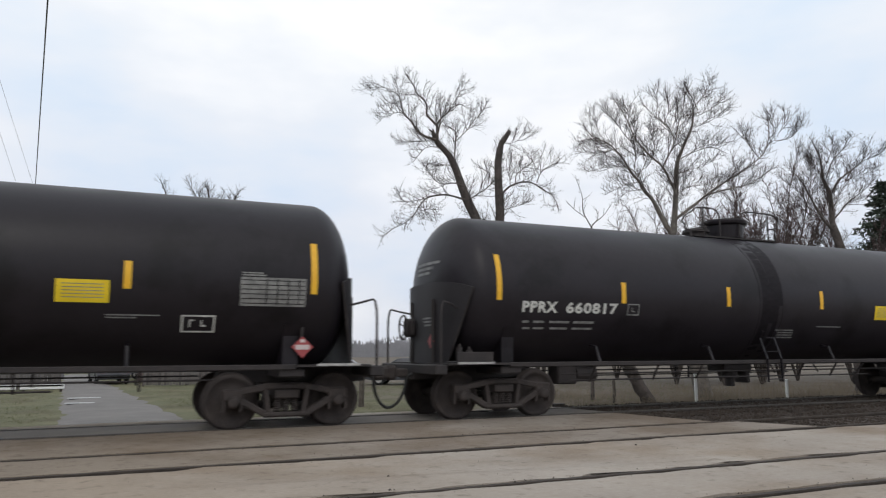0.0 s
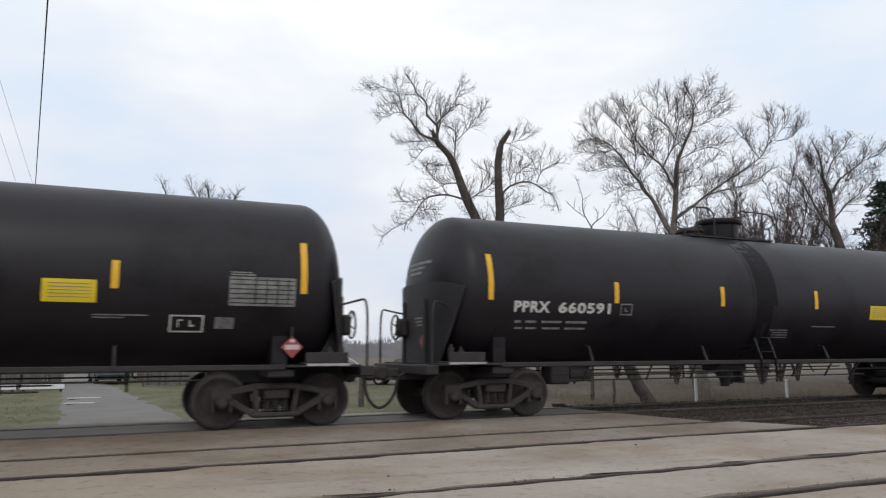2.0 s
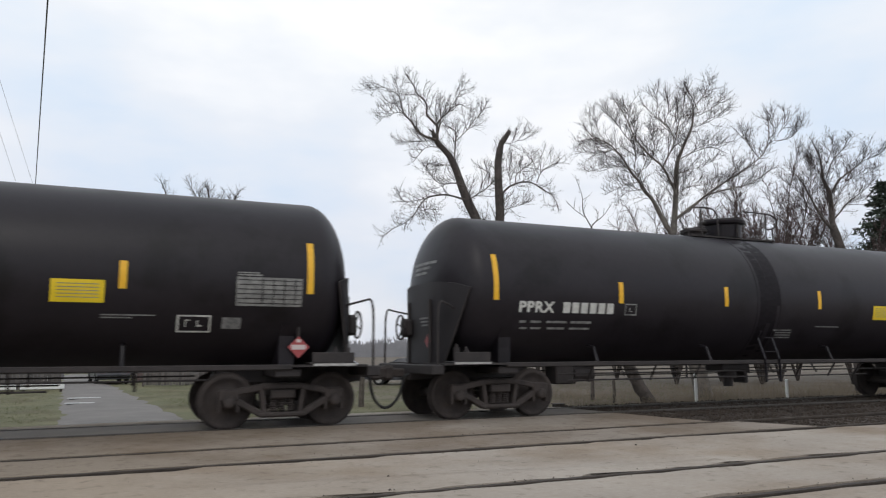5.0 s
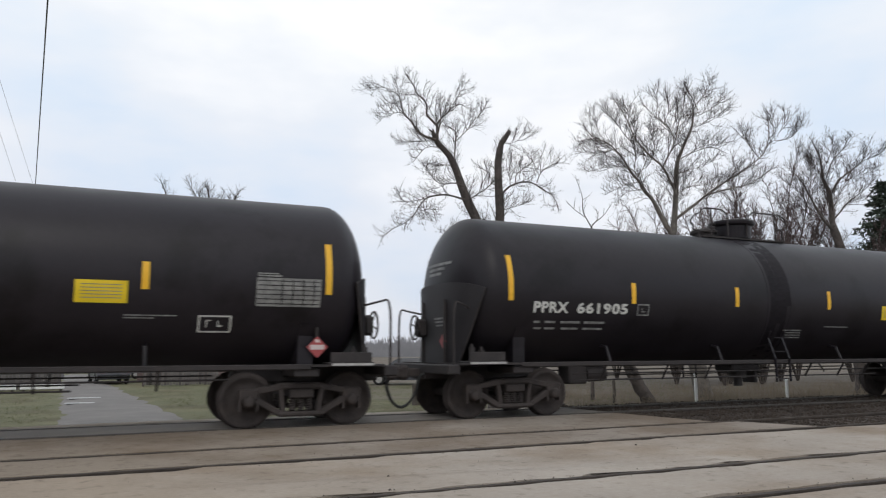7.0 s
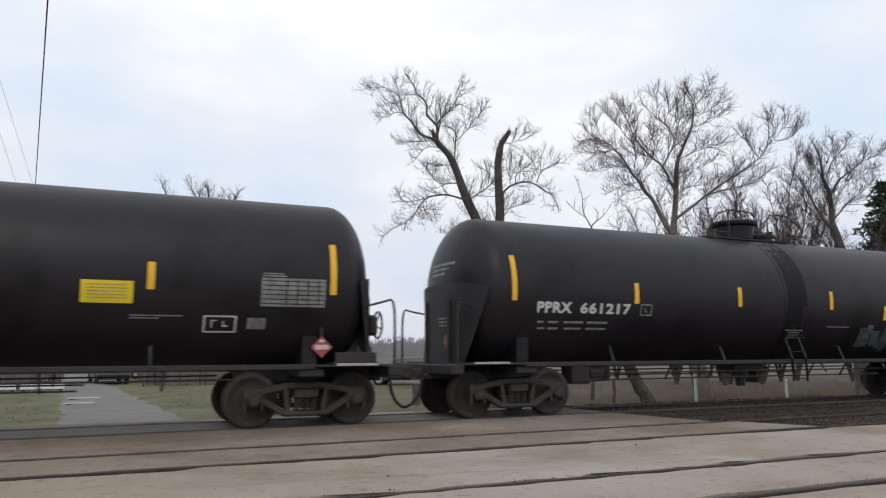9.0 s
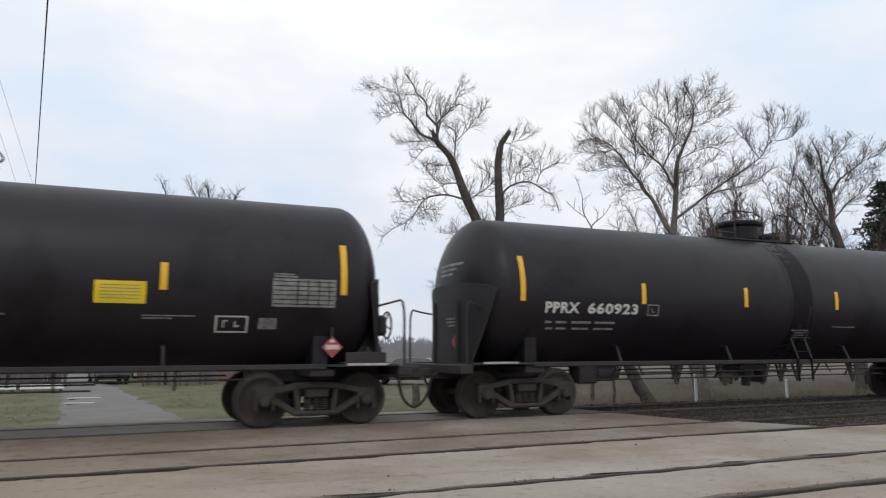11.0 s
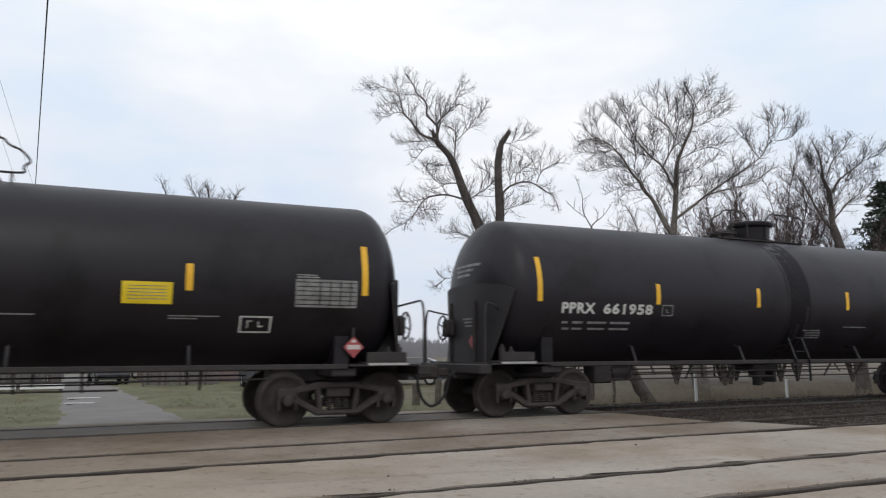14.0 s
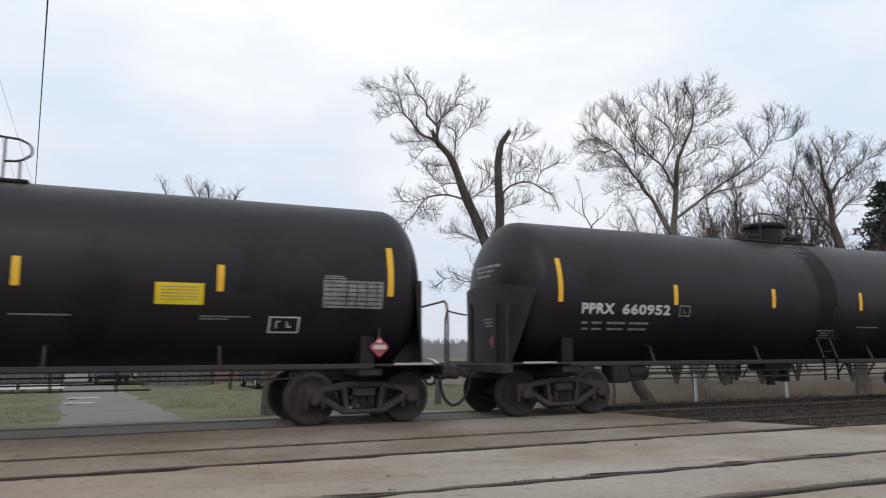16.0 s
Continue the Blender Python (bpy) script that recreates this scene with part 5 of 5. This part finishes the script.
shaped_tree("pollarded_tree", POLLARD_AT, POLLARD, [(0.3, 0.5, 0.014), (0.2, 0.25, 0.008)], M_BARK, M_TWIG, "short trunk with a sawn-off leaning limb", 15, 1)
shaped_tree("leaning_tree_stump", LEANING_TRUNK_AT, LEANING_TRUNK, NEAR, M_BARK, M_TWIG, "thick leaning trunk broken off short beside the track", 17, 0, (0,))
shaped_tree("sapling", SAPLING_AT, SAPLING, [(0.2, 0.5, 0.010), (0.15, 0.25, 0.006)], M_BARK, M_TWIG, "thin bare sapling with forked top", 16, 1)
for k, (x, y, h) in enumerate(((28.6, 14.9, 9.6), (30.2, 16.1, 10.6), (31.6, 15.3, 11.4), (33.4, 16.8, 12.6), (35.4, 17.4, 12.4), (37.5, 18.0, 11.2), (30.0, 20.0, 10.8), (39.0, 15.5, 10.0), (27.6, 17.4, 9.4), (34.2, 19.6, 12.0), (32.4, 19.0, 11.0))):
    grown_tree("brush_tree", (x, y, -0.5), 1.05 * h, 0.60, 7, FAR, M_BARK, M_REDTWIG, "thin many-stemmed bare tree with reddish twigs", 30 + k, 0.075)
for k, (x, y, h) in enumerate(((20.6, 19.8, 8.0), (23.2, 20.6, 7.6), (25.6, 22.6, 8.6), (28.7, 24.0, 9.6), (18.4, 18.5, 6.4))):
    grown_tree("brush_tree", (x, y, -0.5), h, 0.6, 5, FAR, M_BARK, M_REDTWIG, "thin many-stemmed bare tree behind the big ones", 40 + k, 0.07)
for k, (x, y, h) in enumerate(((-3.1, 64.5, 9.0), (-0.4, 65.4, 10.0), (1.8, 57.9, 10.5), (4.1, 66.7, 12.0), (0.6, 70.0, 9.5))):
    grown_tree("distant_tree", (x, y, -0.5), h, 0.5, 5, [(0.6, 2.4, 0.06), (0.45, 1.2, 0.03), (0.4, 0.6, 0.02)], M_BARK, M_TWIG, "bare grey tree far beyond the crossing", 50 + k, 0.16)
conifer((45.0, 16.8, -0.5), 12.9, 5.0, 61)
conifer((47.4, 17.6, -0.5), 12.8, 4.8, 62)
conifer((50.5, 15.5, -0.5), 12.5, 4.6, 63)


def far_woods():
    rng = random.Random(8)
    v, f = [], []

    def top(a):
        return 6.0 + 2.2 * noise.noise(Vector((a * 14, 0, 0))) + 1.0 * noise.noise(Vector((a * 60, 3, 0)))

    steps = 900
    for i in range(steps + 1):
        a = radians(-25 + 105 * i / steps)
        x, y = math.sin(a) * 262, math.cos(a) * 262
        v += [(x, y, -1.0), (x, y, 0.8 * top(a) + rng.uniform(-0.5, 0.5))]
    f += [(2 * i, 2 * i + 2, 2 * i + 3, 2 * i + 1) for i in range(steps)]
    for k in range(9000):
        a = radians(rng.uniform(-25, 80))
        d = rng.uniform(225, 260)
        h = top(a) * rng.uniform(0.6, 1.12)
        x, y = math.sin(a) * d, math.cos(a) * d
        s = rng.uniform(0.05, 0.22)
        u = Vector((math.cos(a), -math.sin(a), 0))
        c = Vector((x, y, h - 1.5))
        i0 = len(v)
        v += [c - u * s, c + u * s, c + Vector((rng.uniform(-0.5, 0.5), 0, 1.5))]
        f.append((i0, i0 + 1, i0 + 2))
    tagged(mesh_object("far_woods", v, f, M_WOODS), "line of distant woods, coloured pale grey for haze", "woods", kind="stuff")


far_woods()


# ---- house, pole, posts, parked vehicles ----
def prism(name, pts, z0, z1, mat, parent, label=""):
    n = len(pts)
    v = [(x, y, z0) for x, y in pts] + [(x, y, z1) for x, y in pts]
    f = [tuple(range(n - 1, -1, -1)), tuple(range(n, 2 * n))] + [(i, (i + 1) % n, n + (i + 1) % n, n + i) for i in range(n)]
    return mesh_object(name, v, f, mat, parent, label)


def house(at, turn, w, d, wall, ridge, hip, label):
    h = new("house")
    h.matrix_basis = pose(*at, 0, 0, turn)
    tagged(h, label, "house")
    t = 0.2
    for x0, x1, y0, y1 in ((-w / 2, w / 2, -d / 2, -d / 2 + t), (-w / 2, w / 2, d / 2 - t, d / 2), (-w / 2, -w / 2 + t, -d / 2 + t, d / 2 - t), (w / 2 - t, w / 2, -d / 2 + t, d / 2 - t)):
        bm = bmesh.new()
        box(bm, x0, x1, y0, y1, 0, wall)
        part("wall", bm, M_BRICK, h)
    e = 0.35
    v = [(-w / 2 - e, -d / 2 - e, wall - 0.1), (w / 2 + e, -d / 2 - e, wall - 0.1), (w / 2 + e, d / 2 + e, wall - 0.1), (-w / 2 - e, d / 2 + e, wall - 0.1), (-w / 2 + hip, 0, ridge), (w / 2 - hip, 0, ridge)]
    mesh_object("roof", v, [(0, 1, 5, 4), (1, 2, 5), (2, 3, 4, 5), (3, 0, 4), (3, 2, 1, 0)], M_ROOF, h, "mauve-brown shingle roof")
    for x in (-w * 0.05,):
        bm = bmesh.new()
        box(bm, x - 0.55, x + 0.55, -d / 2 - 0.04, -d / 2 - 0.005, 0.9, 1.95)
        win = part("window", bm, M_WHITE, h)
        for s in (-1, 1):
            bm = bmesh.new()
            box(bm, x + s * 0.25 - 0.21, x + s * 0.25 + 0.21, -d / 2 - 0.055, -d / 2 - 0.042, 0.98, 1.87)
            part("pane", bm, M_GLASS, win)
    return h


house((6.6, 36.0, -0.5), -24, 9.6, 6.0, 2.1, 4.1, 0.5, "low brown brick house with mauve-brown hip roof")


def utility_pole():
    pole = new("utility_pole")
    pole.location = (-7.35, 54.9, -0.5)
    tagged(pole, "weathered wooden utility pole with a crossarm", "utility pole")
    v, f = [], []
    tube(v, f, [Vector((0, 0, -0.2)), Vector((0, 0, 6)), Vector((0, 0, 12.35))], [0.22, 0.18, 0.14], 10)
    mesh_object("pole", v, f, M_POLE, pole, smooth=True)
    bm = bmesh.new()
    beam(bm, -LATERAL * 1.25 + Vector((0, 0, 12.05)), LATERAL * 1.15 + Vector((0, 0, 12.05)), 0.12, 0.13, 0.01)
    part("crossarm", bm, M_POLE, pole)
    for s in (-1.18, 1.08):
        v, f = revolve([(0.0, 0.04), (0.10, 0.07), (0.16, 0.05), (0.22, 0.07), (0.28, 0.03), (0.29, 0.002)], "z", 10)
        ins = mesh_object("insulator", v, f, M_WHITE, pole)
        ins.location = LATERAL * s + Vector((0, 0, 12.1))


def cable(name, a, b, sag, r, label):
    a, b = Vector(a), Vector(b)
    pts = []
    for i in range(25):
        t = i / 24
        pts.append(a.lerp(b, t) - Vector((0, 0, 4 * sag * t * (1 - t))))
    v, f = [], []
    tube(v, f, pts, [r] * len(pts), 6)
    tagged(mesh_object(name, v, f, M_WIRE, smooth=True), label, "cable")


utility_pole()
TOP = Vector((-7.35, 54.9, 11.55))
cable("overhead_cable", TOP + Vector((0, 0, 0.2)), (0.15, -16.0, 11.9), 0.35, 0.024, "thick grey overhead cable strung from the pole")
cable("overhead_wire", TOP + LATERAL * 1.08 + Vector((0, 0, 0.6)), (-3.6, -2.0, 10.4), 0.1, 0.006, "thin grey overhead wire strung from the pole")
cable("overhead_wire", TOP, (-3.8, 0.0, 9.9), 0.1, 0.006, "thin grey overhead wire strung from the pole")


def marker_post(at, h):
    p = new("marker_post")
    p.location = at
    tagged(p, "slim white painted marker post beside the track", "post", "marker posts")
    bm = bmesh.new()
    rod(bm, (0, 0, -0.1), (0, 0, h - 0.06), 0.045, None, 10)
    part("shaft", bm, M_POST, p)
    v, f = revolve([(h - 0.06, 0.05), (h - 0.02, 0.05), (h, 0.03), (h + 0.005, 0.002)], "z", 10)
    mesh_object("cap", v, f, M_POST, p)


marker_post((15.28, 2.80, -0.28), 0.93)
marker_post((18.93, 2.80, -0.30), 0.70)


def fence_post(at, h, r, seed):
    rng = random.Random(seed)
    v, f = [], []
    tube(v, f, [Vector((0, 0, -0.1)), Vector((0.01, 0, h * 0.5)), Vector((rng.uniform(-0.03, 0.03), 0, h))], [r, r * 0.95, r * 0.85], 8)
    p = mesh_object("wooden_post", v, f, M_FENCE)
    p.location = at
    tagged(p, "short weathered wooden post in the grass", "post", "wooden posts")


for k, (x, y, h, r) in enumerate(((7.29, 9.47, 0.95, 0.10), (9.2, 9.4, 0.7, 0.14), (9.99, 9.36, 0.85, 0.12), (13.72, 8.8, 0.85, 0.07), (15.5, 6.91, 0.8, 0.06))):
    fence_post((x, y, -0.5), h, r, k)


def cabinet(at, w, d, h):
    c = new("trackside_cabinet")
    c.location = at
    tagged(c, "small dark metal trackside cabinet in the grass", "cabinet", "trackside cabinets")
    bm = bmesh.new()
    box(bm, -w / 2, w / 2, -d / 2, d / 2, -0.05, h, 0.012)
    part("body", bm, M_FRAME, c)
    bm = bmesh.new()
    box(bm, -w / 2 - 0.02, w / 2 + 0.02, -d / 2 - 0.02, d / 2 + 0.02, h, h + 0.025)
    part("lid", bm, M_TRUCK, c)


cabinet((11.75, 4.6, -0.42), 0.30, 0.22, 0.17)
cabinet((13.4, 8.9, -0.5), 0.34, 0.26, 0.42)


def board_fence(x0, x1, y, h):
    fence = new("board_fence")
    fence.location = (x0, y, -0.5)
    tagged(fence, "weathered grey board fence beyond the grass", "fence")
    span = x1 - x0
    for k in range(int(span / 2.2) + 1):
        bm = bmesh.new()
        box(bm, 2.2 * k - 0.05, 2.2 * k + 0.05, 0.03, 0.13, -0.1, h - 0.05)
        part("post", bm, M_FENCE, fence)
    for z in (0.35, h - 0.35):
        bm = bmesh.new()
        box(bm, 0, span, 0.0, 0.03, z, z + 0.09)
        part("rail", bm, M_FENCE, fence)
    rng = random.Random(5)
    bm = bmesh.new()
    box(bm, -0.065, 0.065, -0.022, -0.002, 0.04, h)
    first = part("slat", bm, M_SLAT, fence)
    first.location = (0.07, 0, 0)
    for k in range(1, int(span / 0.15)):
        ob = new("slat", first.data)
        ob.parent = fence
        ob.location = (0.07 + 0.15 * k, rng.uniform(-0.004, 0.0), rng.uniform(-0.03, 0.02))


board_fence(-9.5, -2.6, 27.0, 1.5)


def barrier(at, span):
    b = new("low_barrier")
    b.location = at
    tagged(b, "low white painted barrier on short posts in the grass", "barrier", "low barriers")
    bm = bmesh.new()
    box(bm, 0, span, -0.05, 0.05, 0.14, 0.40, 0.015)
    part("board", bm, M_WHITE, b)
    for x in (0.15, span - 0.15):
        bm = bmesh.new()
        box(bm, x - 0.05, x + 0.05, 0.052, 0.15, -0.1, 0.36, 0.01)
        part("post", bm, M_FENCE, b)


for x in (-8.0, -6.05, -4.10):
    barrier((x, 24.6, -0.5), 1.8)
board_fence(1.2, 5.2, 29.0, 1.3)


def vehicle(at, turn, paint, label, tall=1.45, lit=True):
    """A parked car, its length along its own x axis; the tail points to -x."""
    car = new("parked_car")
    car.matrix_basis = pose(*at, 0, 0, turn)
    tagged(car, label, "car", "parked cars")
    prof = [(-2.2, 0.32), (-2.28, 0.55), (-2.22, 0.92), (-1.95, 0.98), (-1.35, tall - 0.05), (-1.1, tall), (0.2, tall), (0.45, tall - 0.05), (1.05, 0.98), (2.05, 0.85), (2.25, 0.68), (2.25, 0.35), (1.9, 0.28), (-1.9, 0.28)]
    v = []
    for y in (-0.86, -0.80, 0.80, 0.86):
        k = 0.97 if abs(y) > 0.82 else 1.0
        v += [(x * k if abs(y) < 0.82 else x, y * (0.82 if z > 1.05 else 1.0), z) for x, z in prof]
    n = len(prof)
    f = [tuple(range(n)), tuple(range(4 * n - 1, 3 * n - 1, -1))]
    for q in range(3):
        f += [(q * n + i, (q + 1) * n + i, (q + 1) * n + (i + 1) % n, q * n + (i + 1) % n) for i in range(n)]
    mesh_object("body", v, f, paint, car)
    for s in (-1, 1):
        v = [(-1.30, s * 0.735, tall - 0.12), (0.35, s * 0.735, tall - 0.12), (0.85, s * 0.80, 1.02), (-1.7, s * 0.80, 1.02)]
        mesh_object("side_window", v, [(0, 1, 2, 3)], M_GLASS, car)
    mesh_object("rear_window", [(-2.0, -0.66, 1.0), (-2.0, 0.66, 1.0), (-1.45, 0.58, tall - 0.08), (-1.45, -0.58, tall - 0.08)], [(0, 1, 2, 3)], M_GLASS, car)
    mesh_object("windscreen", [(1.09, -0.66, 1.0), (1.09, 0.66, 1.0), (0.54, 0.58, tall - 0.08), (0.54, -0.58, tall - 0.08)], [(0, 1, 2, 3)], M_GLASS, car)
    for x in (-1.4, 1.4):
        for s in (-1, 1):
            wheel = mesh_object("wheel", *revolve([(-0.10, 0.2), (-0.10, 0.30), (-0.06, 0.33), (0.06, 0.33), (0.10, 0.30), (0.10, 0.2)], "y", 18), M_RUBBER, car, smooth=True)
            wheel.location = (x, s * 0.80, 0.33)
            rim = mesh_object("rim", *revolve([(-0.07, 0.002), (-0.09, 0.08), (-0.085, 0.2), (0.085, 0.2), (0.09, 0.08), (0.07, 0.002)], "y", 14), M_GALV, wheel)
    for s in (-1, 1):
        bm = bmesh.new()
        box(bm, -2.30, -2.20, s * 0.66 - 0.13, s * 0.66 + 0.13, 0.70, 0.86, 0.02)
        part("tail_light", bm, M_TAIL if lit else M_RED, car, "lit red tail light" if lit else "red tail light")


vehicle((-0.6, 34.0, -0.5), 98, M_CARDARK, "dark grey car with lit tail lights on the lane", 1.5)
vehicle((4.3, 36.0, -0.5), 100, M_CARDARK, "dark grey car parked near the house", 1.45, False)
vehicle((-5.2, 33.0, -0.5), 10, M_CARGREY, "grey car parked across the grass", 1.45, False)
vehicle((2.6, 41.0, -0.5), 170, M_CARGREY, "grey car parked beyond the lane", 1.5, False)
vehicle((6.9, 24.5, -0.5), 95, M_CARDARK, "dark grey car parked on the grass", 1.5, False)
vehicle((9.2, 25.0, -0.5), 97, M_CARGREY, "grey car parked on the grass", 1.5, False)
vehicle((11.6, 30.0, -0.5), 160, M_CARGREY, "grey car parked behind the trees", 1.45, False)
vehicle((14.5, 24.0, -0.5), 150, M_CARDARK, "dark grey car parked behind the trees", 1.45, False)


def grass_tufts():
    rng = random.Random(21)
    v, f = [], []
    for _ in range(9000):
        y = 2.9 + 20 * rng.random() ** 1.5
        x = rng.uniform(-6, 32) * (0.55 + 0.45 * y / 23)
        edge = abs(rng.gauss(0, 0.4))
        lane = -1.1 - 0.062 * (y - 3) - edge < x < 2.05 - 0.085 * (y - 3) + edge or y < 3.1 + edge
        if lane:
            continue
        if noise.noise(Vector((x * 0.35, y * 0.35, 2))) < -0.3:
            continue
        z = ground_height(x, y)
        for _b in range(3):
            a = rng.uniform(-1.57, 1.57)
            h = rng.uniform(0.015, 0.05) * (1 + 1.2 * (rng.random() < 0.05))
            w = rng.uniform(0.012, 0.025)
            i0 = len(v)
            px, py = x + rng.gauss(0, 0.05), y + rng.gauss(0, 0.05)
            v += [(px - w * math.cos(a), py - w * math.sin(a), z - 0.01), (px + w * math.cos(a), py + w * math.sin(a), z - 0.01), (px + rng.gauss(0, 0.04), py + rng.gauss(0, 0.04), z + h)]
            f.append((i0, i0 + 1, i0 + 2))
    lawn = mesh_object("grass", v, f, M_GRASS)
    lawn.data.normals_split_custom_set_from_vertices([(0.0, 0.0, 1.0)] * len(v))
    tagged(lawn, "short yellow-green winter grass", "grass", kind="stuff")


grass_tufts()


def dry_weeds():
    """Brown stalks and leaf litter on the bank beside the open track."""
    rng = random.Random(33)
    v, f = [], []
    for _ in range(9000):
        x = rng.uniform(11, 42)
        y = 3.6 + 9 * rng.random() ** 1.3
        if noise.noise(Vector((x * 0.5, y * 0.5, 8))) < -0.1 or x < 11 + 2 * rng.random():
            continue
        z = ground_height(x, y)
        h = rng.uniform(0.12, 0.5) * (0.6 + 0.8 * max(0, noise.noise(Vector((x * 0.6, y * 0.6, 1)))) * 2)
        p = Vector((x, y, z - 0.02))
        d = Vector((rng.gauss(0, 0.3), rng.gauss(0, 0.3), 1)).normalized()
        tube(v, f, [p, p + d * h * 0.6, p + d * h + Vector((rng.gauss(0, 0.05), rng.gauss(0, 0.05), 0))], [0.007, 0.005, 0.002], 3)
        for _k in range(3):
            c = p + d * h * rng.uniform(0.3, 1.0)
            a = Vector((rng.gauss(0, 1), rng.gauss(0, 1), rng.gauss(0, 1))).normalized() * rng.uniform(0.02, 0.06)
            b = Vector((rng.gauss(0, 1), rng.gauss(0, 1), rng.gauss(0, 1))).normalized() * 0.015
            i0 = len(v)
            v += [c - b, c + a, c + b] if (a + b).cross(b).y < 0 else [c + b, c + a, c - b]
            f.append((i0, i0 + 1, i0 + 2))
    bank = mesh_object("dry_weeds", v, f, M_WEED)
    bank.data.normals_split_custom_set_from_vertices([(0.0, 0.0, 1.0)] * len(v))
    tagged(bank, "dry brown weeds on the bank beside the track", "weeds", kind="stuff")


dry_weeds()


motions()
